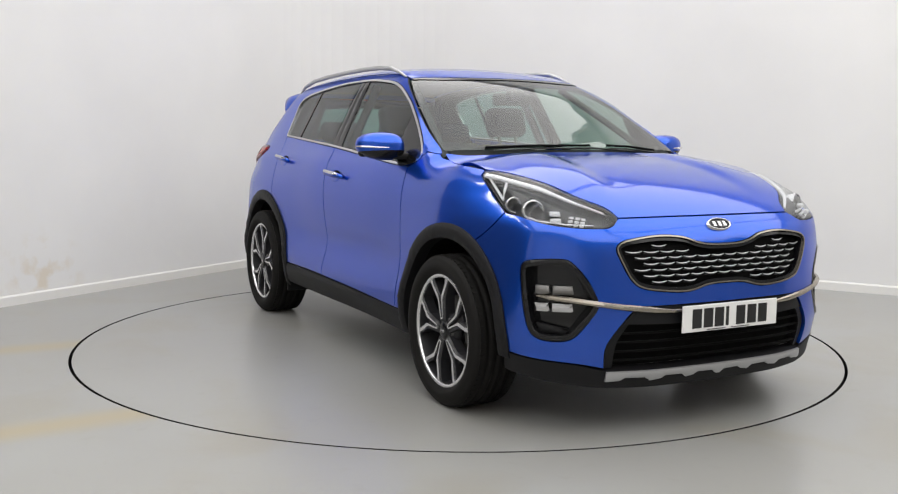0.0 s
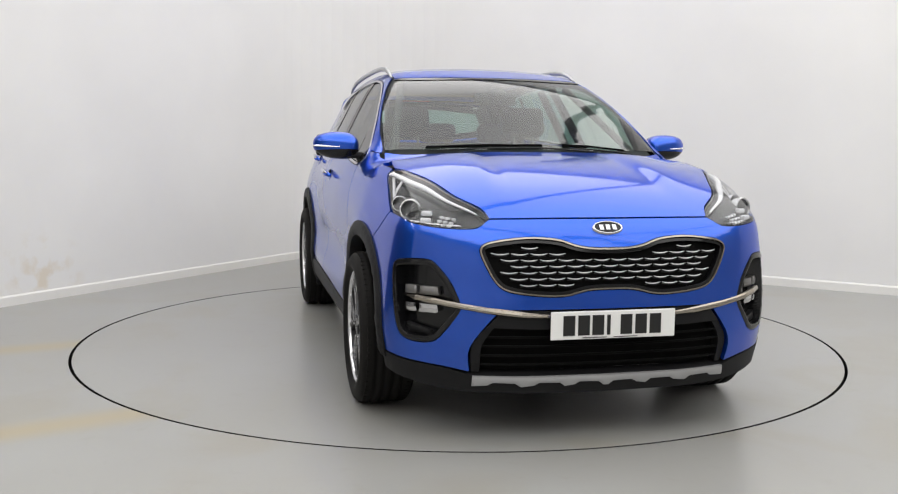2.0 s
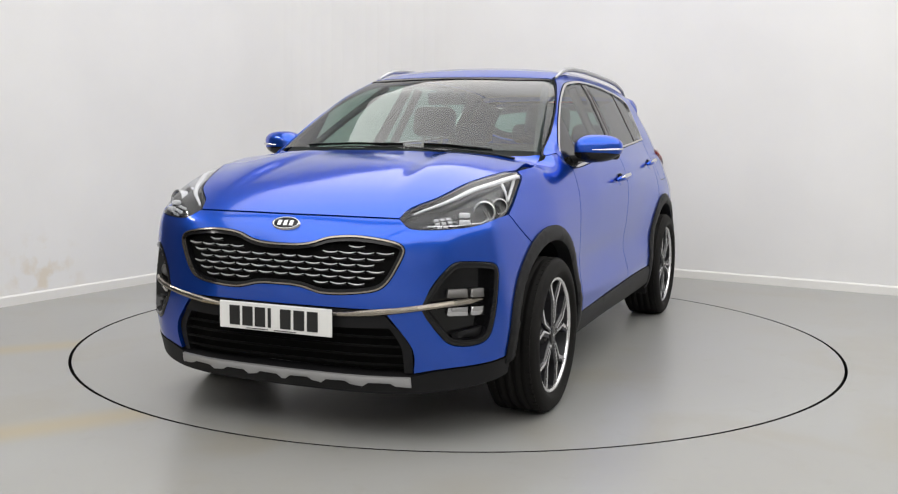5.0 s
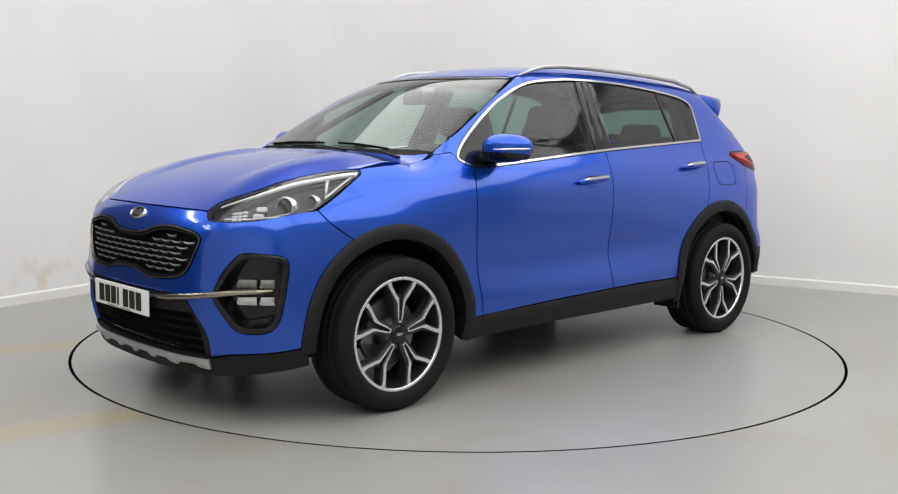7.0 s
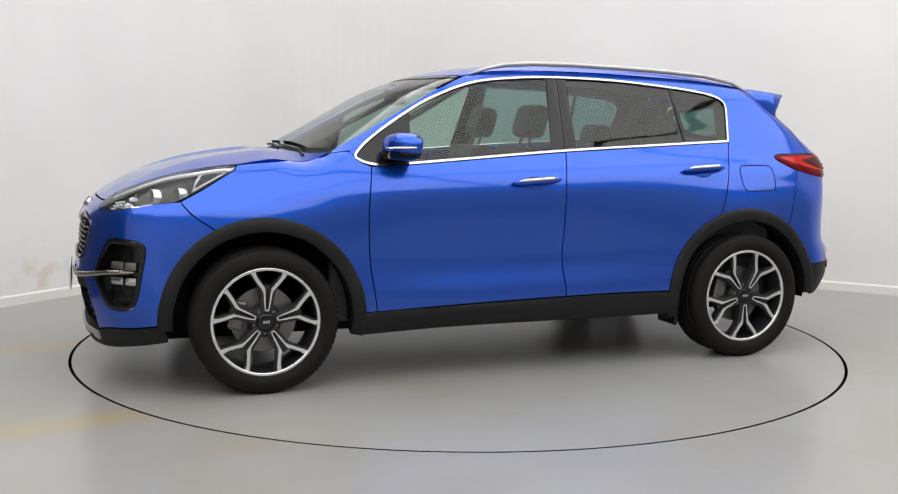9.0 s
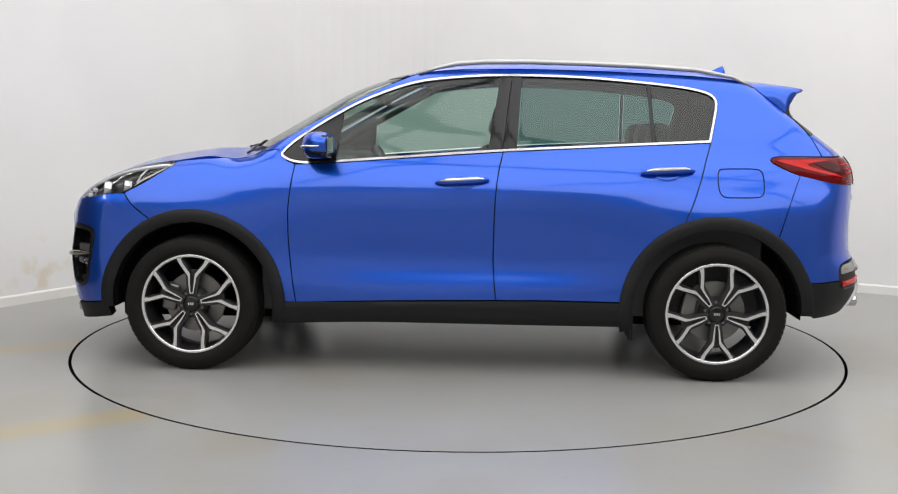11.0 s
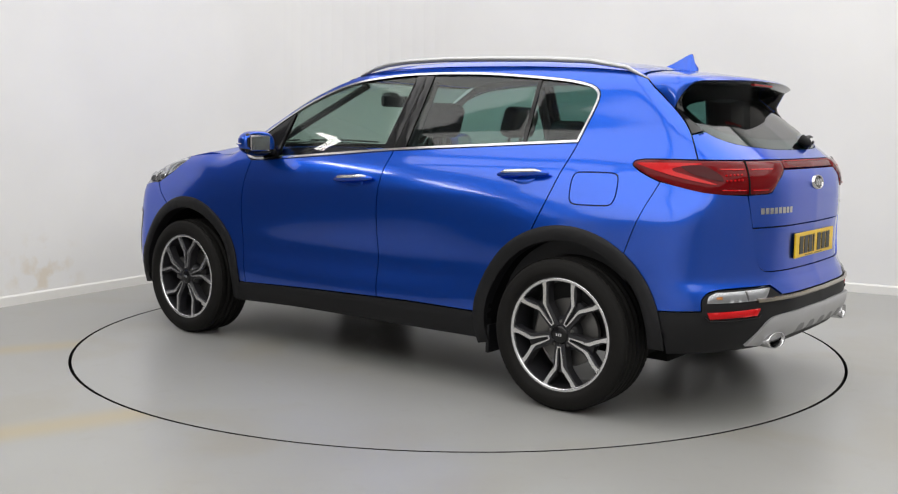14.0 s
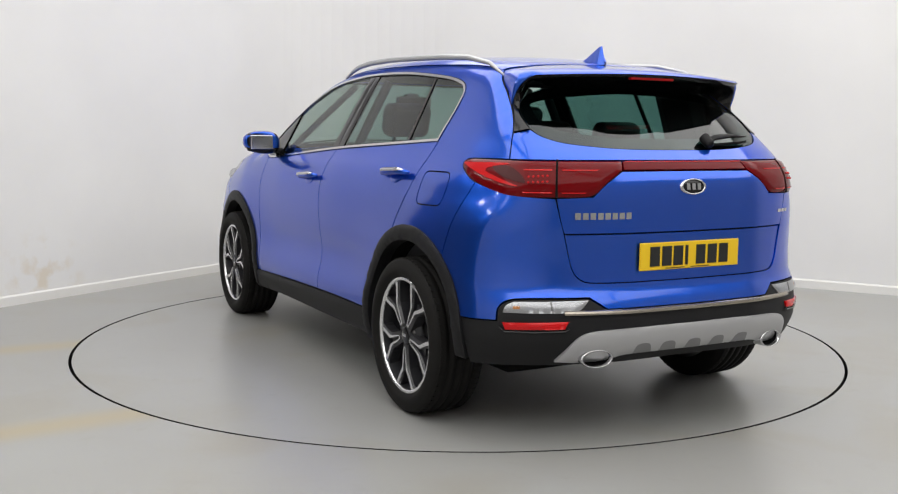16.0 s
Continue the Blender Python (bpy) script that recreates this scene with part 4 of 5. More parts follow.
# ---------------------------------------------------------------- wheels
def lay(points, depth0, depth1):
    """A flat outline (x, z) drawn out along y from depth0 to depth1."""
    bm = bmesh.new()
    a = [bm.verts.new((x, depth1, z)) for x, z in points]
    b = [bm.verts.new((x, depth0, z)) for x, z in points]
    bm.faces.new(a)
    bm.faces.new(b[::-1])
    for i in range(len(a)):
        j = (i + 1) % len(a)
        bm.faces.new((a[i], b[i], b[j], a[j]))
    bmesh.ops.recalc_face_normals(bm, faces=bm.faces[:])
    return bm


def strip_outline(path, widths):
    """An outline round an open 2D path."""
    P = np.array(path, float)
    d = np.gradient(P, axis=0)
    d /= np.linalg.norm(d, axis=1)[:, None]
    n = np.stack([-d[:, 1], d[:, 0]], 1)
    w = np.array(widths)[:, None] / 2
    return [tuple(p) for p in np.concatenate([P + n * w, (P - n * w)[::-1]])]


def merge(bm, other):
    me = bpy.data.meshes.new("piece")
    other.to_mesh(me)
    other.free()
    bm.from_mesh(me)
    bpy.data.meshes.remove(me)
    return bm


def build_wheel(x, s, spoke_turn, steer=0.0):
    """A wheel whose outer face looks along +y in its own space; s mirrors it to the car's right."""
    wheel = new("wheel")
    wheel.parent = car
    wheel.matrix_basis = Matrix.Translation((x, s * 0.905, HUB_Z)) @ pose(0, 0, 0, 0, 0, steer + (0 if s > 0 else 180))
    tagged(wheel, "alloy wheel with machined Y spokes and black tyre")
    r, rim = 0.347, 0.2575
    prof = [(rim - 0.008, -0.215), (rim + 0.012, -0.224), (0.285, -0.229), (0.318, -0.225), (0.335, -0.214), (0.3435, -0.198)]
    for c in (-0.168, -0.128, -0.088, -0.049):
        prof += [(r - 0.0015, c - 0.008), (r - 0.009, c - 0.0055), (r - 0.009, c + 0.0055), (r - 0.0015, c + 0.008), (r, c + 0.02)]
    prof = prof[:-1] + [(0.3435, -0.022), (0.335, 0.002), (0.325, 0.011), (0.318, 0.0125), (0.312, 0.0155), (0.300, 0.0185), (0.285, 0.019), (0.276, 0.0155), (rim + 0.010, 0.009), (rim + 0.004, 0.004), (rim - 0.006, -0.004)]
    part("tyre", lathe(prof, 96), RUBBER, wheel, "black rubber tyre", smooth=True)
    # tread: sipes cut across the shoulders as small raised blocks
    bm = bmesh.new()
    for i in range(72):
        a = 360 * i / 72
        for c in (-0.192, -0.024):
            box(bm, -0.0118, c - 0.016, r - 0.014, 0.0118, c + 0.016, r - 0.0030, pose(0, 0, 0, 0, a, 0) @ pose(0, 0, 0, 0, 0, 6 if c < -0.1 else -6))
    tagged(part("tread", bm, RUBBER, wheel), kind="stuff")
    part("rim_barrel", lathe([(rim - 0.004, -0.214), (rim - 0.020, -0.195), (rim - 0.028, -0.10), (rim - 0.016, -0.03), (rim - 0.010, -0.012)], 80), ALLOY_DARK, wheel, "dark painted rim barrel", smooth=True)
    part("rim_flange", lathe([(rim - 0.0165, -0.012), (rim - 0.0155, -0.002), (rim - 0.012, 0.001), (rim - 0.003, 0.002), (rim + 0.001, -0.001), (rim + 0.002, -0.012)], 96), ALLOY, wheel, "machined rim edge", smooth=True)
    for i in range(5):
        turn = pose(0, 0, 0, 0, -(spoke_turn + 72 * i) + 90, 0)
        # dark spoke body, deeper than the machined face
        body = bmesh.new()
        for e in (1, -1):
            path = [(e * 0.012, 0.040), (e * 0.017, 0.09), (e * 0.022, 0.140), (e * 0.036, 0.168), (e * 0.062, 0.203), (e * 0.079, 0.222)]
            merge(body, lay(strip_outline(path, [0.022, 0.024, 0.026, 0.028, 0.028, 0.034]), -0.060, -0.0125))
        merge(body, lay([(-0.014, 0.04), (0.014, 0.04), (0.022, 0.150), (0.012, 0.165), (-0.012, 0.165), (-0.022, 0.150)], -0.060, -0.026))
        body.transform(turn @ Matrix.Diagonal((1.053, 1, 1.053, 1)))
        part("spoke", body, ALLOY_DARK, wheel, "dark grey spoke")
        face = bmesh.new()
        for e in (1, -1):
            path = [(e * 0.0070, 0.050), (e * 0.0115, 0.085), (e * 0.0155, 0.130), (e * 0.0200, 0.147), (e * 0.036, 0.166), (e * 0.060, 0.198), (e * 0.0735, 0.2255)]
            merge(face, lay(strip_outline(path, [0.003, 0.007, 0.009, 0.0155, 0.0145, 0.015, 0.023]), -0.012, -0.004))
        merge(face, lay([(-0.009, 0.050), (0.009, 0.050), (0.004, 0.056), (-0.004, 0.056)], -0.012, -0.0045))
        face.transform(turn @ Matrix.Diagonal((1.053, 1, 1.053, 1)))
        part("spoke_face", face, ALLOY, wheel, "machined silver spoke face")
        a = math.radians(spoke_turn + 36 + 72 * i)
        nut = lathe([(0.0005, -0.022), (0.007, -0.022), (0.0095, -0.026), (0.0095, -0.04)], 6, Matrix.Translation((0.057 * math.cos(a), 0, 0.057 * math.sin(a))))
        part("wheel_nut", nut, STEEL, wheel)
    part("hub", lathe([(0.042, -0.010), (0.046, -0.020), (0.075, -0.034), (0.082, -0.06)], 48), ALLOY_DARK, wheel, smooth=True)
    part("hub_cap", lathe([(0.0005, -0.004), (0.028, -0.005), (0.036, -0.007), (0.042, -0.012), (0.043, -0.03)], 48), GLOSS, wheel, "black hub cap", smooth=True)
    bm = bmesh.new()
    for c in (-0.011, 0.0, 0.011):
        box(bm, c - 0.0035, -0.005, -0.006, c + 0.0035, -0.003, 0.006)
    part("hub_mark", bm, ALLOY, wheel)
    part("brake_disc", lathe([(0.075, -0.085), (0.155, -0.085), (0.155, -0.108), (0.075, -0.108)], 56, closed=True), STEEL, wheel, "steel brake disc")
    part("brake_hat", lathe([(0.0005, -0.07), (0.072, -0.07), (0.078, -0.085)], 48), ALLOY_DARK, wheel)
    cal = bmesh.new()
    box(cal, 0.09, -0.13, -0.07, 0.165, -0.062, 0.07, pose(0, 0, 0, 0, -12 if s > 0 else 192, 0), 0.012)
    part("brake_caliper", cal, STEEL, wheel, "grey brake caliper")
    return wheel


for x, s, turn in ((FRONT, 1, 94), (FRONT, -1, 80), (REAR, 1, 268), (REAR, -1, 100)):
    build_wheel(x, s, turn)

# ---------------------------------------------------------------- the tail
glass_low = [(0, 1.174), (15, 1.176), (24, 1.183), (33.7, 1.199), (39.5, 1.225), (42.8, 1.258), (45.6, 1.309)]
seam_r = polar("tail", tail_seam)
gate_top = [*glass_low[:5], corner((42.4, 1.250)), corner(seam_r[4]), corner(seam_r[5]), (0, 1.131)]
part("tailgate_upper", panel("tail", mirror2(gate_top)), PAINT, car)
gate = [(0, 1.091), corner((20, 1.090)), (24, 1.044), corner((27.2, 0.992)), corner((35.2, 0.987)), (33.9, 0.88), corner((33.3, 0.849)), (0, 0.849)]
part("tailgate", panel("tail", mirror2(gate), gap=0.002), PAINT, car)
low = [(0, 0.845), corner((33.2, 0.845)), (31.5, 0.715), (29.3, 0.668), (26, 0.657), (0, 0.655)]
part("tailgate_lower", panel("tail", mirror2(low), lift=-0.005, lip=0.02, gap=0.001), PAINT, car)
rear_blue = [(0, 0.653), (26, 0.6548), (29.42, 0.6658), (31.62, 0.7142), (33.42, 0.849), corner((35.4, 0.985)), (43.8, 0.994), (49.5, 1.013), *polar("tail", [(-1.745, 1.037, 1), (-1.683, 0.89), (-1.632, 0.735, 1)])]
rear_blue += polar("tail", arc(REAR, HUB_Z, ARCH - 0.01, 128, 160, 5))
rear_blue += [corner((55.6, 0.506)), (50, 0.511), corner((46.8, 0.513)), (46.6, 0.560), (44.6, 0.592), (40, 0.602), corner((27.6, 0.604)), corner((23.6, 0.560)), (0, 0.560)]
part("rear_bumper", panel("tail", mirror2(rear_blue), lip=0.03, gap=0.001), PAINT, car)
black = [(0, 0.557), corner((23.7, 0.558)), corner((27.7, 0.602)), (40, 0.600), (44.5, 0.590), (46.5, 0.560), corner((46.7, 0.511)), (50, 0.509), corner((56.0, 0.504)), corner((53.5, 0.318)), (40, 0.325), (20, 0.330), (0, 0.335)]
part("rear_lower_bumper", panel("tail", mirror2(black), lift=-0.004, lip=0.12), CLADDING, car, "black lower bumper")
skid = [(0, 0.486), (15, 0.485), (26.4, 0.477), (30, 0.455), (32.8, 0.400), corner((35.2, 0.352)), corner((31, 0.346)), (24, 0.352), (19.5, 0.372), (12, 0.376), (0, 0.377)]
skid_ob = part("rear_skid_plate", panel("tail", mirror2(skid), step=0.016, lift=0.012, rim=0.004, lip=0.03), SILVER, car, "silver rear skid plate")
# flat patches: the dents' shade is put into a darker silver
for a in (-14.5, -7.0, 0.5, 8.0, 15.0):
    dent = [(a - 2.4, 0.383, 1), (a - 1.5, 0.418), (a + 1.5, 0.418), (a + 2.4, 0.383, 1)]
    part("skid_dent_shade", panel("tail", dent, step=0.012, gap=0, lift=0.0125, lip=0.003), SILVER_DARK, skid_ob, "dent's shade in darker silver")
strip = along("tail", [(a, 0.546) for a in np.linspace(-33, 33, 27)], 0.004)
part("rear_bumper_strip", tube([tuple(p) for p in strip], 0.010, 8), SATIN, car, "satin bronze strip across the bumper")
for s in (1, -1):
    def m(o):
        return [(s * a, *b) for a, *b in o]
    lamp = part("reversing_lamp", panel("tail", m([(45.6, 0.541, 1), (45.0, 0.574), (43.2, 0.590, 1), (27.6, 0.597, 1), (28.4, 0.574), (30.2, 0.545, 1)]), step=0.014, lift=0.003, rim=0.004, lip=0.02), RAIL, car, "clear reversing lamp with bright reflector")
    part("lamp_lens", panel("tail", m([(45.4, 0.543, 1), (44.9, 0.573), (43.1, 0.588, 1), (27.9, 0.595, 1), (28.6, 0.574), (30.3, 0.547, 1)]), step=0.014, lift=0.007, rim=0.003, lip=0), LENS, lamp)
    part("bulb", panel("tail", m([(43.6, 0.556, 1), (43.4, 0.572, 1), (41.8, 0.574, 1), (41.8, 0.556, 1)]), step=0.01, lift=0.005, lip=0.005), AMBER, lamp, "amber bulb")
    part("lamp_divider", panel("tail", m([(35.6, 0.546, 1), (36.2, 0.590, 1), (35.5, 0.590, 1), (34.9, 0.547, 1)]), step=0.01, lift=0.0055, lip=0.005), STEEL, lamp)
    part("reflector", panel("tail", m([(45.6, 0.509, 1), (31.8, 0.518, 1), (32.7, 0.483, 1), (44.9, 0.476, 1)]), step=0.014, lift=0.006, rim=0.004, lip=0.01), RED_BRIGHT, car, "red rear reflector")
    edge = along("tail", m([(46.0, 0.490), (44.9, 0.471), (39, 0.472), (32.7, 0.477), (31.9, 0.488)]), 0.003)
    part("reflector_trim", tube([tuple(p) for p in edge], 0.004, 8), GLOSS, car)
    # tailpipe in the skid plate
    c = along("tail", [(s * 26.2, 0.375)], 0.020)[0]
    pm = Matrix.Translation(Vector(c)) @ pose(0, 0, 0, 0, 0, 90 - s * 9) @ Matrix.Diagonal((1, 1, 0.52, 1))
    part("tailpipe", lathe([(0.058, -0.002), (0.061, 0.010), (0.066, 0.014), (0.070, 0.006), (0.068, -0.06)], 40, pm), CHROME, car, "bright oval tailpipe trim", smooth=True)
    part("tailpipe_hole", lathe([(0.0005, -0.05), (0.054, -0.045), (0.058, -0.002)], 32, pm), DARK, car)
    # tail lamps
    tipc = polar("tail", [(-1.745, 1.037), (-1.68, 1.062), (-1.607, 1.100), (-1.606, 1.121), (-1.66, 1.130)])
    o = m([*tipc[2:], (44.7, 1.1295), (30, 1.1295), corner((19.6, 1.1295)), corner((19.9, 1.0925)), (23.9, 1.044), (26.2, 1.006), (28.5, 0.990), (35.4, 0.988), (43.8, 0.990), (49.5, 1.008), *tipc[:2]])
    flat = rounded([(a * DEG, z, *c) for a, z, *c in o], 0.018)
    lamp = part("tail_lamp", panel("tail", flat / np.array([DEG, 1]), raw=True, step=0.018, lift=0.010, rim=0.008, lip=0.02), RED, car, "dark red wraparound tail lamp")
    part("lamp_strip", panel("tail", m([(61.0, 1.106), (55, 1.114), (46, 1.115), (45.4, 1.106), (52, 1.085), (48, 1.060), (42.8, 1.030), (44.4, 1.026), (53, 1.060)]), step=0.012, lift=0.0125, lip=0.004), RED_BRIGHT, lamp, "brighter red light guide")
    part("lamp_inset", panel("tail", m([(50.5, 1.102), (45.5, 1.103), (42.2, 1.068), (41.8, 1.04), (47.5, 1.062)]), step=0.012, lift=0.0125, lip=0.004), RED_DARK, lamp)
    for z in (1.094, 1.012):
        part("lamp_strip", panel("tail", m([(42.5, z, 1), (36.2, z + 0.001, 1), (36.0, z - 0.010, 1), (42.2, z - 0.010, 1)]), step=0.012, lift=0.0125, lip=0.004), RED_BRIGHT, lamp)
        part("lamp_strip", panel("tail", m([(34.4, z, 1), (25.5 if z > 1.05 else 28.6, z, 1), (26.4 if z > 1.05 else 29.2, z - 0.010, 1), (34.2, z - 0.010, 1)]), step=0.012, lift=0.0125, lip=0.004), RED_BRIGHT, lamp)
    part("lamp_seam", panel("tail", m([(35.5, 1.127, 1), (35.1, 1.127, 1), (35.0, 0.989, 1), (35.5, 0.989, 1)]), step=0.012, lift=0.0122, lip=0.004, gap=0), DARK, lamp)
    for i in range(5):
        for z in (1.068, 1.048):
            c = along("tail", [(s * (37.2 + i * 0.95), z - i * 0.001)], 0.0125)[0]
            part("light_cell", lathe([(0.0005, 0.003), (0.0035, 0.002), (0.005, -0.002)], 8, Matrix.Translation(Vector(c)) @ pose(0, 0, 0, 0, 0, 90 - s * 36)), RED_BRIGHT, lamp)
bar = [(0, 1.1295), corner((19.4, 1.1295)), corner((19.7, 1.093)), (0, 1.093)]
bar_ob = part("tail_light_bar", panel("tail", mirror2(bar), step=0.018, lift=0.008, rim=0.006, lip=0.016), RED, car, "dark red bar between the tail lamps")
part("bar_strip", panel("tail", mirror2([(0, 1.126), corner((19.2, 1.126)), corner((19.2, 1.118)), (0, 1.118)]), step=0.016, lift=0.0095, lip=0.003), RED_BRIGHT, bar_ob)

# rear window, its black margin, wiper
glass_o = [*glass_low, (47.2, 1.352), (46.0, 1.40), (40, 1.43), (20, 1.455), (0, 1.462)]
flat = rounded([(a * DEG, z) for a, z in mirror2(glass_o)], 0.022)
part("rear_window", panel("tail", flat / np.array([DEG, 1]), raw=True, lift=-0.002, lip=0, gap=0.001), PRIVACY, car, "dark tinted rear window")
part("rear_window_margin", panel("tail", flat / np.array([DEG, 1]), raw=True, holes=[inset(flat, 0.05) / np.array([DEG, 1])], lift=-0.008, lip=0, gap=0.001), GLOSS, car)
for s in (1, -1):
    vane = [(s * a, z, *c) for a, z, *c in [(42.4, 1.250, 1), corner(seam_r[4]), seam_r[3], seam_r[2], corner(seam_r[1]), (46.5, 1.47, 1), (46.6, 1.40), (47.6, 1.352), (46.2, 1.309)]]
    part("rear_window_vane", panel("tail", vane, lift=0.003, lip=0.012), GLOSS, car, "black vane beside the rear window")
hubp = along("tail", [(-13.0, 1.190)], 0.020)[0]
armp = along("tail", [(-14.5, 1.197), (-17, 1.205), (-24, 1.213), (-31, 1.211)], 0.024)
wiper = part("rear_wiper", tube([tuple(p) for p in armp], [0.014, 0.016, 0.011, 0.004], 8, 0.8), CLADDING, car, "black rear wiper")
part("wiper_hub", lathe([(0.0005, 0.028), (0.014, 0.026), (0.022, 0.012), (0.024, -0.03)], 24, Matrix.Translation(Vector(hubp)) @ pose(0, 0, 0, 0, 0, 90) @ pose(0, 0, 0, -35, 0, 0)), CLADDING, wiper, smooth=True)
blade = along("tail", [(-13.5, 1.183), (-18, 1.188), (-24, 1.193), (-30.5, 1.200)], 0.010)
part("wiper_blade", tube([tuple(p) for p in blade], 0.006, 6), DARK, wiper)

# roof spoiler: one sheet from the roof's end to the trailing edge, curling down at each side to the tail's seam
rows = []
for y in np.linspace(-0.545, 0.545, 31):
    xt, zt = -1.893 + 0.29 * y * y, 1.492 - 0.050 * y * y
    fx, yf = -1.532, y * 0.965
    fz = float(along("top", [(fx, yf)], 0.0)[0][2])
    rows.append([(fx, yf, fz), (fx * 0.7 + xt * 0.3, yf * 0.7 + y * 0.3, fz * 0.68 + zt * 0.32 + 0.006), (fx * 0.35 + xt * 0.65, yf * 0.35 + y * 0.65, fz * 0.3 + zt * 0.7 + 0.006), (xt + 0.012, y, zt + 0.001), (xt, y, zt - 0.008), (xt + 0.014, y * 0.99, zt - 0.020),
                 (-1.74 + 0.1 * y * y, y * 0.975, zt - 0.032), (-1.665 + 0.05 * y * y, y * 0.95, 1.425)])
seam_pts = along("left", [(-1.531, 1.503), (-1.557, 1.478), tail_seam[1], (-1.612, 1.431), tail_seam[2], (-1.680, 1.374), (-1.706, 1.352)], 0.002)
inner_pts = along("tail", [(46.0, 1.415), (46.8, 1.40), (47.2, 1.385), (47.4, 1.37), (47.4, 1.355), (47.2, 1.34), (46.8, 1.33)], 0.006)
for s in (1, -1):
    last = rows[-1] if s > 0 else rows[0]
    t0, under = Vector(last[3]), Vector(last[7])
    flip = Matrix.Diagonal((1, s, 1))
    t2 = flip @ Vector(seam_pts[-1])
    ctrl = Vector((t0.x + 0.045, s * (abs(t0.y) + 0.060), t0.z - 0.030))
    for k in range(1, 7):
        w = k / 6
        f = flip @ Vector(seam_pts[k])
        t = t0 * (1 - w) ** 2 + ctrl * (2 * w * (1 - w)) + t2 * w * w
        inn = under.lerp(flip @ Vector(inner_pts[k]), min(1, w * 1.5))
        bulge = Vector((0, s * 0.010, 0.008)) * (1 - w)
        edge = Vector((0.004, -s * 0.006, -0.006))
        low = t + edge * 2.2 * (1 - 0.6 * w)
        row = [f, f.lerp(t, 0.33) + bulge, f.lerp(t, 0.68) + bulge, t, t + edge, low, low.lerp(inn, 0.5), inn]
        row = [tuple(p) for p in row]
        rows.append(row) if s > 0 else rows.insert(0, row)
n = len(rows[0])
quads = [(i * n + k, i * n + k + 1, (i + 1) * n + k + 1, (i + 1) * n + k) for i in range(len(rows) - 1) for k in range(n - 1)]
bm = from_lists([p for r in rows for p in r], [q for q in quads if q[0] % n < 4])
bmesh.ops.recalc_face_normals(bm, faces=bm.faces[:])
spoiler = part("roof_spoiler", bm, PAINT, car, "blue roof spoiler", smooth=True)
bm = from_lists([p for r in rows for p in r], [q for q in quads if q[0] % n >= 4])
bmesh.ops.recalc_face_normals(bm, faces=bm.faces[:])
part("spoiler_underside", bm, GLOSS, spoiler, "black underside", smooth=True)
bl = bmesh.new()
box(bl, -1.872, -0.115, 1.462, -1.852, 0.115, 1.478, None, 0.004)
part("brake_light", bl, RED_BRIGHT, spoiler, "red high-level brake light")

# ---------------------------------------------------------------- roof rails, fin, mirrors, handles, flap
for s in (1, -1):
    xs = [0.20, 0.10, 0.0, -0.15, -0.4, -0.7, -1.0, -1.25, -1.44, -1.56]
    hs = [0.002, 0.022, 0.038, 0.046, 0.047, 0.047, 0.046, 0.042, 0.022, 0.000]
    base = along("top", [(x, s * 0.545) for x in xs], 0.0)
    part("roof_rail", tube([(p[0], p[1], p[2] + h) for p, h in zip(base, hs)], [0.006, 0.010, 0.013, 0.0135, 0.0135, 0.0135, 0.0135, 0.013, 0.010, 0.005], 12, 1.0), RAIL, car, "satin silver roof rail", smooth=True)
z0 = float(along("top", [(-1.45, 0.0)])[0][2])
prof = [(-1.35, 0.004), (-1.40, 0.022), (-1.45, 0.046), (-1.49, 0.066), (-1.507, 0.070), (-1.512, 0.055), (-1.522, 0.025), (-1.54, 0.0)]
bm = bmesh.new()
ring = []
for k, w in ((0, -1), (1, 1)):
    ring.append([bm.verts.new((x, w * 0.004, z0 + h)) for x, h in prof])
foot = [[bm.verts.new((x, w * 0.024 * math.sin(math.pi * min(1, (i + 0.6) / 8)), z0 - 0.012 - 0.03 * max(0, -1.45 - x))) for i, (x, h) in enumerate(prof)] for w in (-1, 1)]
for i in range(len(prof) - 1):
    bm.faces.new((ring[0][i], ring[0][i + 1], ring[1][i + 1], ring[1][i]))
    for w in (0, 1):
        bm.faces.new((ring[w][i], ring[w][i + 1], foot[w][i + 1], foot[w][i]))
bmesh.ops.recalc_face_normals(bm, faces=bm.faces[:])
part("roof_aerial", bm, PAINT, car, "blue shark-fin aerial", smooth=False)

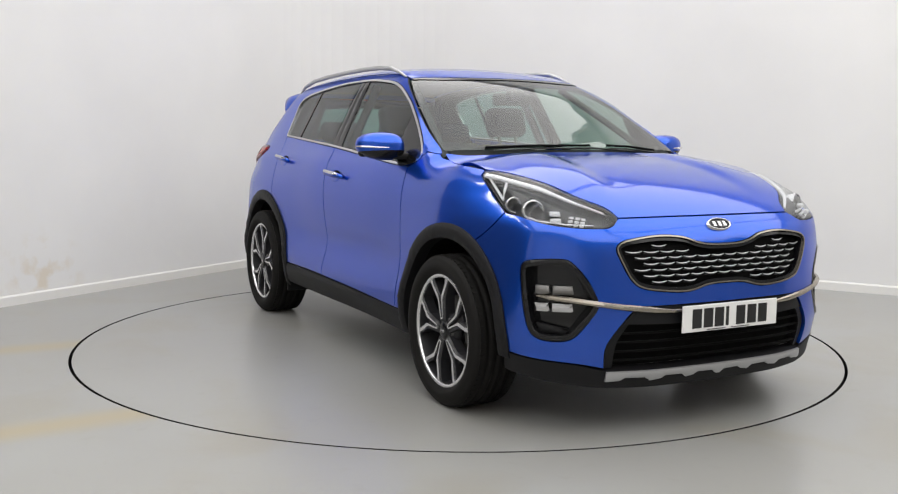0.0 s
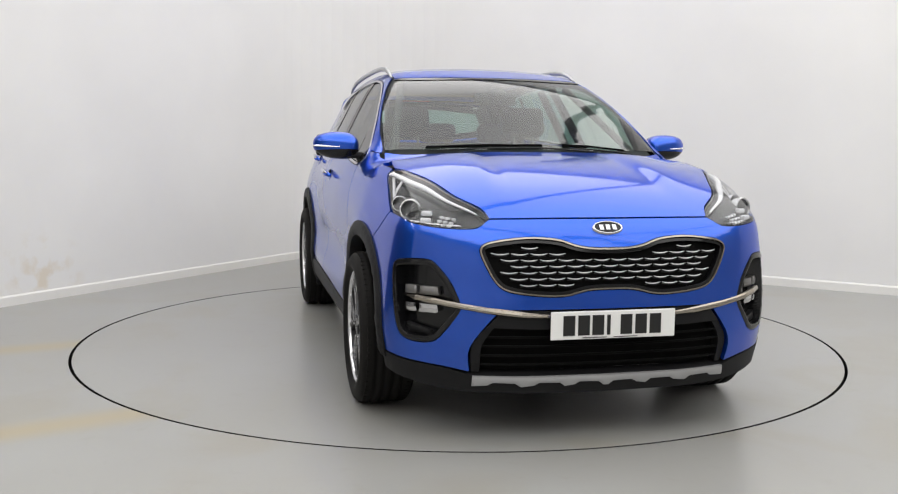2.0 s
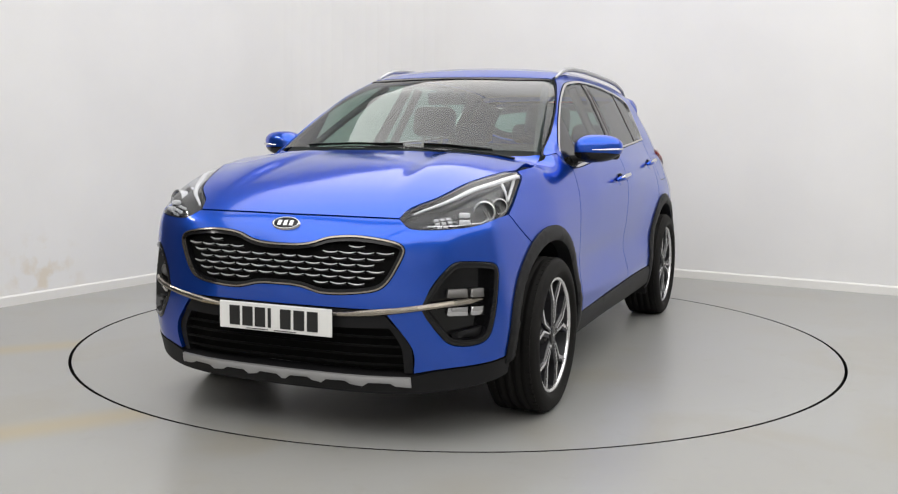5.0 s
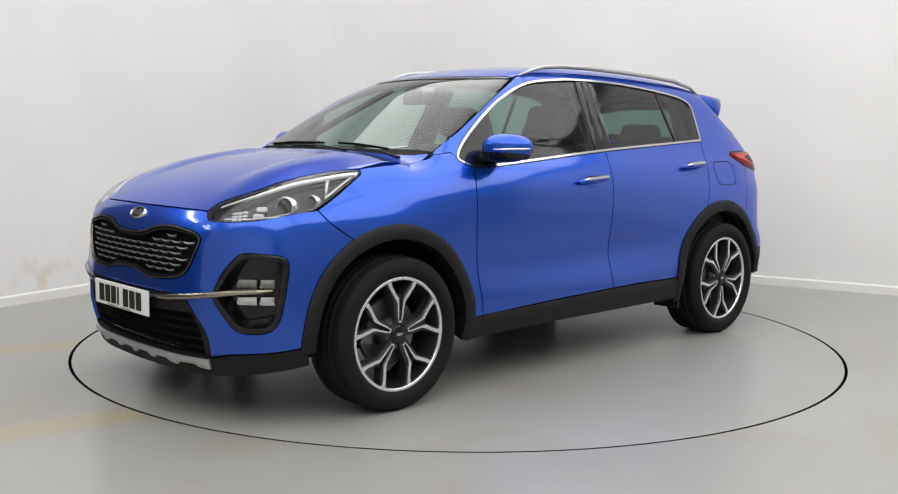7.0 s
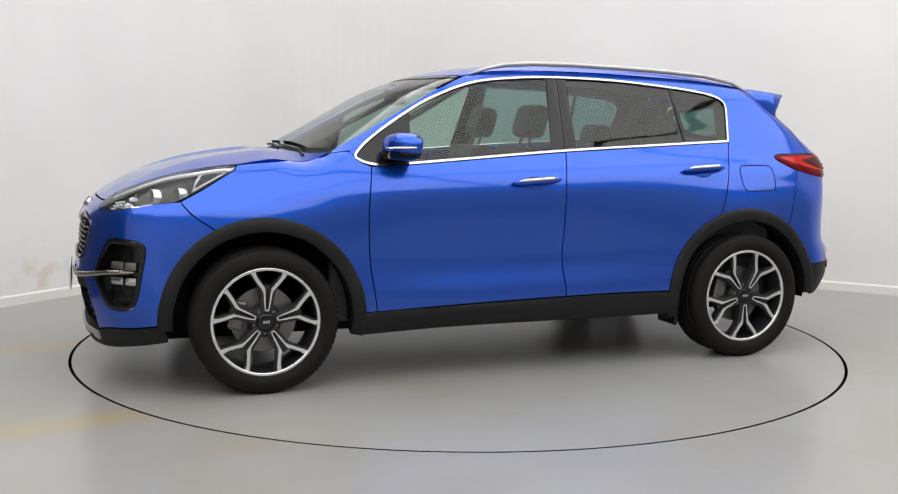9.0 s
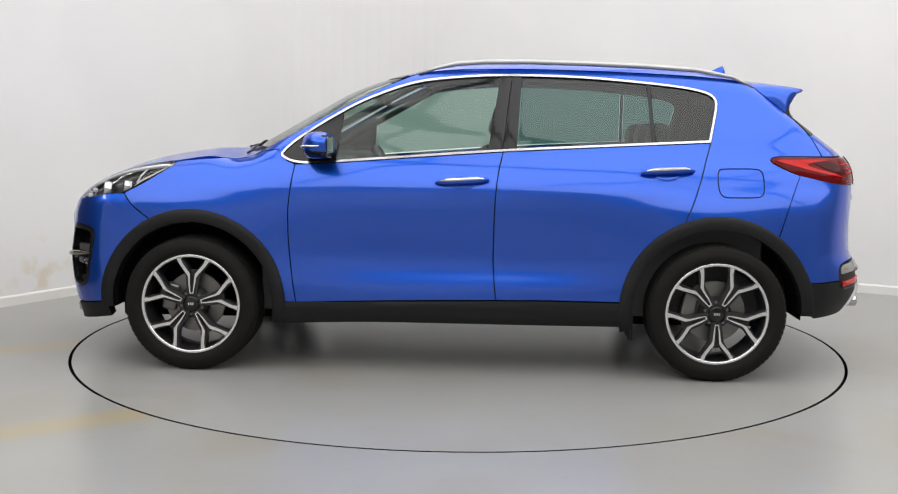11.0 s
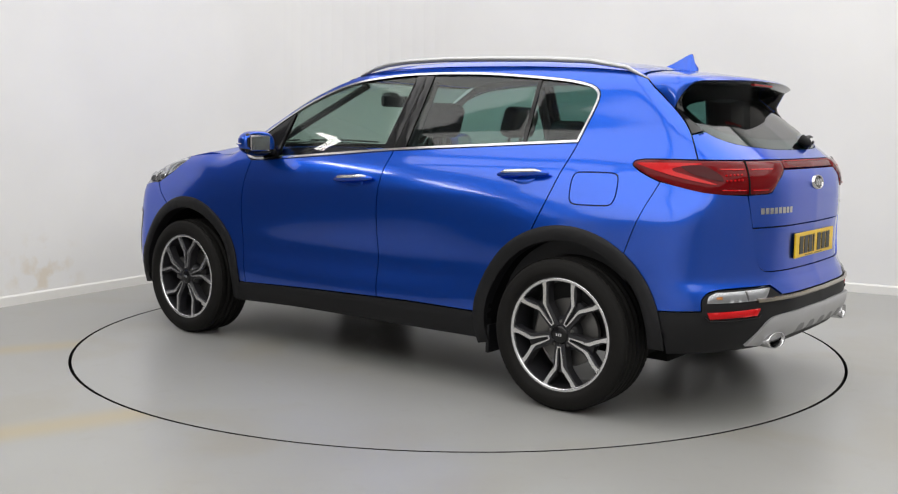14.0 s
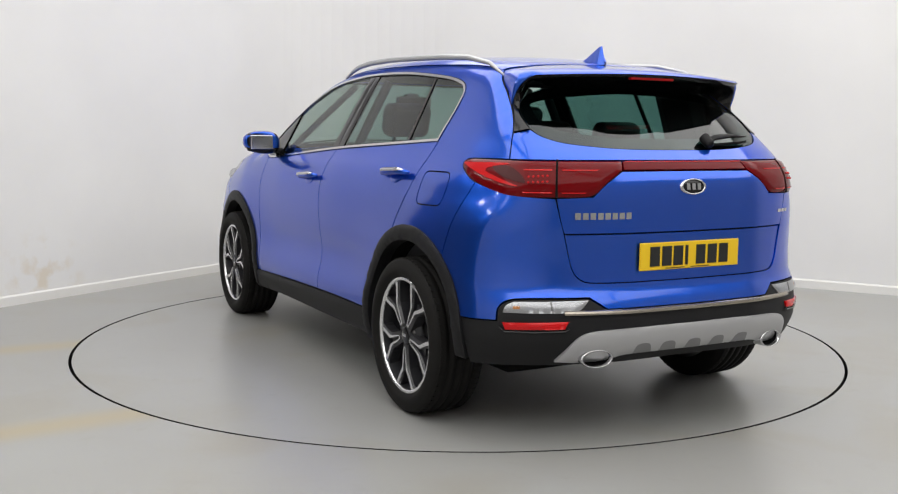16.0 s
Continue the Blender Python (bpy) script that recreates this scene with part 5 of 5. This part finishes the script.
for s in (1, -1):
    # door mirror: shell, black lower half, bright indicator strip, glass, foot
    bm = bmesh.new()
    bmesh.ops.create_uvsphere(bm, u_segments=40, v_segments=24, radius=1)
    for v in bm.verts:
        x, y, z = v.co
        k = lambda t, p: math.copysign(abs(t) ** p, t)
        taper = 1 - 0.22 * y
        v.co = Vector((0.665 + 0.085 * k(x, 0.75) * taper - 0.020 * y, 0.915 + 0.115 * k(y, 0.8), 1.163 + 0.069 * k(z, 0.8) * (1 - 0.14 * y) + 0.006 * y))
        if x < -0.55:
            v.co.x = max(v.co.x, 0.612 + 0.02 * y)
        v.co.y *= s
    if s < 0:
        bmesh.ops.reverse_faces(bm, faces=bm.faces[:])
    low = bmesh.new()
    me = bpy.data.meshes.new("piece")
    bm.to_mesh(me)
    low.from_mesh(me)
    bpy.data.meshes.remove(me)
    bmesh.ops.bisect_plane(bm, geom=bm.verts[:] + bm.edges[:] + bm.faces[:], plane_co=(0.66, 0, 1.136), plane_no=(-0.1, 0, 1), clear_inner=True)
    bmesh.ops.bisect_plane(low, geom=low.verts[:] + low.edges[:] + low.faces[:], plane_co=(0.66, 0, 1.135), plane_no=(-0.1, 0, 1), clear_outer=True)
    shell = part("door_mirror", bm, PAINT, car, "blue door mirror with black base", smooth=True)
    part("mirror_lower_shell", low, GLOSS, shell, "gloss black lower shell", smooth=True)
    ind = [(0.757, s * 0.905, 1.157), (0.748, s * 0.95, 1.158), (0.728, s * 0.99, 1.160), (0.69, s * 1.02, 1.161), (0.645, s * 1.031, 1.162)]
    part("indicator_strip", tube(ind, [0.003, 0.005, 0.006, 0.006, 0.004], 8, 0.9), ALLOY, shell, "pale indicator strip")
    bm = bmesh.new()
    box(bm, 0.604, 0.846, 1.122, 0.612, 0.996, 1.206, None, 0.0035)
    bm.transform(Matrix.Diagonal((1, s, 1, 1)))
    part("mirror_glass", bm, CHROME, shell, "mirror glass")
    bm = bmesh.new()
    box(bm, 0.6085, 0.824, 1.108, 0.650, 1.014, 1.218, None, 0.020, 5)
    bm.transform(Matrix.Diagonal((1, s, 1, 1)))
    part("mirror_rim", bm, GLOSS, shell)
    bm = bmesh.new()
    box(bm, -0.925, 0.69, 0.195, -0.905, 0.865, 0.33, None, 0.006)
    bm.transform(Matrix.Diagonal((1, s, 1, 1)))
    part("mud_flap", bm, CLADDING, car, "small black mud flap")
    bm = bmesh.new()
    box(bm, 0.63, 0.735, 1.098, 0.74, 0.87, 1.130, None, 0.012)
    bm.transform(Matrix.Diagonal((1, s, 1, 1)))
    part("mirror_foot", bm, CLADDING, shell)
    # door handles: painted pull with a bright strip, and the cup behind it
    side = "left" if s > 0 else "right"
    for x0, x1, za, zb in ((0.082, -0.185, 0.978, 0.994), (-0.946, -1.212, 1.036, 1.048)):
        t = np.linspace(0, 1, 11)
        pts = along(side, [(x0 + (x1 - x0) * q, za + (zb - za) * q) for q in t], 0.0)
        nn = gradient(pts)
        outp = pts + nn * (0.034 * np.clip(np.sin(np.pi * np.clip(t, 0.06, 0.94)) * 2.2, 0, 1))[:, None]
        handle = part("door_handle", tube([tuple(p) for p in outp], [0.007, 0.013, 0.016, 0.017, 0.017, 0.017, 0.017, 0.017, 0.016, 0.013, 0.007], 12, 1.0), PAINT, car, "blue door handle with chrome strip", smooth=True)
        part("handle_strip", tube([tuple(p + np.array([0, s * 0.009, 0.008])) for p in outp[1:-1]], [0.004, 0.009, 0.010, 0.010, 0.010, 0.010, 0.010, 0.009, 0.004], 8), CHROME, handle, "chrome strip")
        cup = [((x0 + x1) / 2 + 0.062 * math.cos(w), (za + zb) / 2 - 0.008 + 0.032 * math.sin(w)) for w in np.linspace(0, 2 * math.pi, 25)[:-1]]
        part("handle_cup", panel(side, cup, step=0.012, gap=0, lift=0.0035, lip=0.003, rim=0.003), PAINT, handle)
        # a flat near-black oval, painted as the shade behind the pull
        dark = [((x0 + x1) / 2 + 0.058 * math.cos(w), (za + zb) / 2 + 0.012 + 0.014 * math.sin(w)) for w in np.linspace(0, 2 * math.pi, 25)[:-1]]
        part("handle_shade_oval", panel(side, dark, step=0.010, gap=0, lift=0.005, lip=0), DARK, handle)
part("fuel_flap", panel("left", FLAP), PAINT, car)

# ---------------------------------------------------------------- plates and badges
def plate(name, mat, x, z, s, tilt, label):
    bm = bmesh.new()
    box(bm, -0.26, -0.004, -0.0555, 0.26, 0.004, 0.0555, None, 0.003)
    ob = part(name, bm, mat, car, label)
    ob.matrix_basis = Matrix.Translation((x, 0, z)) @ pose(0, 0, 0, 0, 0, 90 if s < 0 else -90) @ pose(0, 0, 0, tilt, 0, 0)
    # the plate's own front looks along -y in its space
    for i, c in enumerate((-0.186, -0.125, -0.066, -0.022, 0.052, 0.114, 0.175)):
        b = bmesh.new()
        w = 0.007 if i == 3 else 0.024
        box(b, c - w, -0.0065, -0.0395, c + w, -0.003, 0.0395)
        part("plate_bar", b, BLACK_INK, ob)
    b = bmesh.new()
    for c in (-0.08, 0.05):
        box(b, c - 0.05, -0.0055, -0.0505, c + 0.05, -0.003, -0.0475)
    part("plate_maker_bar", b, BLACK_INK, ob)
    return ob


pf = plate("front_number_plate", WHITE_PLATE, 2.203, 0.492, 1, 0, "white number plate with black bars")
pf.matrix_basis = Matrix.Translation((2.198, 0, 0.492)) @ pose(0, 0, 0, 0, 0, 90) @ pose(0, 0, 0, 0, 0, 0)
px = float(along("tail", [(0, 0.75)], -0.012)[0][0])
pr = plate("rear_number_plate", YELLOW_PLATE, px - 0.012, 0.752, -1, 0, "yellow number plate with black bars")
pr.matrix_basis = Matrix.Translation((px - 0.010, 0, 0.752)) @ pose(0, 0, 0, 0, 0, -90)


def badge(view, z, wide, high):
    c = along(view, [(0, z)], 0.0)[0]
    nrm = Vector(gradient(np.array([c]))[0])
    m = Matrix.Translation(Vector(c) + nrm * 0.002) @ nrm.to_track_quat("Y", "Z").to_matrix().to_4x4() @ Matrix.Diagonal((wide, 1, high, 1))
    ob = part("badge", lathe([(0.0005, 0.004), (0.80, 0.004), (0.84, 0.003), (0.99, -0.004)], 48, m), GLOSS, car, "oval badge with bright rim", smooth=True)
    part("badge_rim", lathe([(0.84, 0.002), (0.86, 0.008), (0.96, 0.008), (1.0, -0.004)], 48, m), CHROME, ob, smooth=True)
    bm = bmesh.new()
    for x in (-0.42, 0.0, 0.42):
        box(bm, x - 0.13, 0.003, -0.40, x + 0.13, 0.007, 0.40, m)
    part("badge_mark", bm, CHROME, ob)


badge("nose", 0.862, 0.065, 0.030)
badge("tail", 1.027, 0.066, 0.033)
for a0, a1, z, h, view in ((31.4, 17.8, 0.918, 0.013, "tail"), (-31.2, -37.0, 0.912, 0.007, "tail")):
    k = 8 if h > 0.01 else 3
    for i in range(k):
        w = (a1 - a0) / k
        o = [(a0 + w * (i + 0.12), z - h, 1), (a0 + w * (i + 0.88), z - h, 1), (a0 + w * (i + 0.88), z + h, 1), (a0 + w * (i + 0.12), z + h, 1)]
        part("name_bar", panel(view, o, step=0.012, gap=0, lift=0.004, lip=0.005), CHROME, car)

# ---------------------------------------------------------------- wipers, cabin
for pts in ([(1.165, 0.30), (1.145, 0.05), (1.125, -0.25), (1.07, -0.52)], [(1.10, 0.62), (1.095, 0.50), (1.12, 0.30), (1.135, 0.16)]):
    p = along("top", pts, 0.004)
    wiper = part("windscreen_wiper", tube([tuple(q) for q in p], [0.008, 0.007, 0.006, 0.004], 8, 0.6), CLADDING, car, "black windscreen wiper")
    b = along("top", [(x - 0.03, y) for x, y in pts[1:]], 0.003)
    part("wiper_blade", tube([tuple(q) for q in b], 0.006, 6), DARK, wiper)

bm = bmesh.new()
box(bm, -1.72, -0.60, 0.23, 1.80, 0.60, 0.32)
part("underbody", bm, DARK, car)
# dark filler boxes, added to block light and sight through the gaps
for name, x0, y0, z0, x1, z1 in (("front_filler", 1.0, 0.56, 0.32, 1.88, 0.80), ("rear_filler", -1.90, 0.54, 0.36, -1.15, 0.88)):
    bm = bmesh.new()
    box(bm, x0, -y0, z0, x1, y0, z1)
    part(name, bm, DARK, car)
for s in (1, -1):
    bm = bmesh.new()
    box(bm, -1.58, 0.715, 0.30, 1.0, 0.755, 1.06, None, 0.01)
    bm.transform(Matrix.Diagonal((1, s, 1, 1)))
    part("door_lining", bm, TRIM_IN, car)
    # inner pillars
    for a, b, w in (((-0.27, 0.70, 1.10), (-0.29, 0.50, 1.50), 0.03), ((-1.47, 0.60, 1.10), (-1.50, 0.46, 1.44), 0.115), ((0.90, 0.66, 1.10), (0.20, 0.49, 1.49), 0.022)):
        part("inner_pillar", tube([(a[0], s * a[1], a[2]), ((a[0] + b[0]) / 2, s * ((a[1] + b[1]) / 2 - 0.0), (a[2] + b[2]) / 2 + 0.005), (b[0], s * b[1], b[2])], w, 10, 0.8), TRIM_IN, car)
# headliner under the roof
hl = [(0.30, 0.0), (0.25, 0.3), (0.20, 0.50, 1), (-0.7, 0.50), (-1.50, 0.49, 1), (-1.55, 0.0)]
part("headliner", panel("top", hl + [(x, -y, *c) for x, y, *c in hl[-2:0:-1]], step=0.08, lift=-0.035, lip=0, gap=0), HEADLINER, car, "pale cloth headliner")
bm = bmesh.new()
box(bm, 0.62, -0.72, 0.75, 1.02, 0.72, 1.085, None, 0.05, 3)
box(bm, 0.56, -0.20, 0.55, 0.72, 0.20, 1.02, None, 0.03)
box(bm, 0.58, -0.56, 1.03, 0.80, -0.24, 1.115, None, 0.03)
part("dashboard", bm, TRIM_IN, car, "black dashboard")
sw = lathe([(0.165, 0.0), (0.178, 0.013), (0.191, 0.0), (0.178, -0.013)], 40, Matrix.Translation((0.47, -0.385, 0.985)) @ pose(0, 0, 0, 0, 0, 90) @ pose(0, 0, 0, 24, 0, 0), closed=True)
box(sw, -0.15, -0.012, -0.03, 0.15, 0.012, 0.02, Matrix.Translation((0.47, -0.385, 0.985)) @ pose(0, 0, 0, 0, 0, 90) @ pose(0, 0, 0, 24, 0, 0), 0.008)
part("steering_wheel", sw, FABRIC, car, "black leather steering wheel")
bm = bmesh.new()
box(bm, 0.415, -0.12, 1.385, 0.445, 0.12, 1.455, None, 0.014)
box(bm, 0.43, -0.045, 1.41, 0.50, 0.045, 1.475, None, 0.018)
part("rear_view_mirror", bm, TRIM_IN, car, "black rear-view mirror")


def seat(x, y, wide, rest=1):
    bm = bmesh.new()
    box(bm, x - 0.05, y - wide / 2, 0.42, x + 0.45, y + wide / 2, 0.62, None, 0.05, 3)
    back = Matrix.Translation((x, y, 0.58)) @ pose(0, 0, 0, 0, -17, 0)
    box(bm, -0.08, -wide / 2, 0, 0.08, wide / 2, 0.60, back, 0.06, 4)
    ob = part("seat", bm, FABRIC, car, "black leather seat")
    k = max(1, rest)
    for i in range(k):
        yy = 0 if k == 1 else (i - (k - 1) / 2) * wide / k
        h = bmesh.new()
        top = 0.845 if k == 1 else 0.745
        box(h, -0.055, yy - 0.135, top - 0.185 if k == 1 else 0.615, 0.055, yy + 0.135, top, back, 0.045, 4)
        part("headrest", h, FABRIC, ob)
        for q in (-0.06, 0.06):
            p = bmesh.new()
            box(p, -0.007, yy + q - 0.007, 0.55, 0.007, yy + q + 0.007, 0.70, back)
            part("headrest_post", p, STEEL, ob)
    return ob


seat(-0.02, 0.37, 0.52)
seat(-0.02, -0.37, 0.52)
seat(-0.88, 0.0, 1.28, 3)

# ---------------------------------------------------------------- the turntable turns, the car on it
TURNS = [(0.0, -61.37), (0.5, -62.67), (1.0, -65.75), (1.5, -70.22), (2.0, -76.31), (2.5, -82.12), (3.0, -88.33), (3.5, -94.12), (4.0, -100.32), (4.5, -106.06), (5.0, -111.98), (5.5, -117.92), (6.0, -123.86), (6.5, -129.80),
         (7.0, -135.81), (7.5, -141.56), (8.0, -147.57), (8.5, -153.27), (9.0, -159.41), (9.5, -165.15), (10.0, -170.94), (10.5, -176.72), (11.0, -182.51), (11.5, -188.35), (12.0, -194.29), (12.5, -199.94), (13.0, -205.96),
         (13.5, -211.58), (14.0, -217.64), (14.5, -223.28), (15.0, -229.38), (15.5, -235.11), (16.0, -241.29)]


def motions():
    walk(turntable, [(t, pose(0, 0, 0, 0, 0, a + 61.37)) for t, a in TURNS])
    walk(car, [(t, pose(0, 0, 0, 0, 0, a) @ pose(-0.008, 0.100, 0)) for t, a in TURNS])


motions()
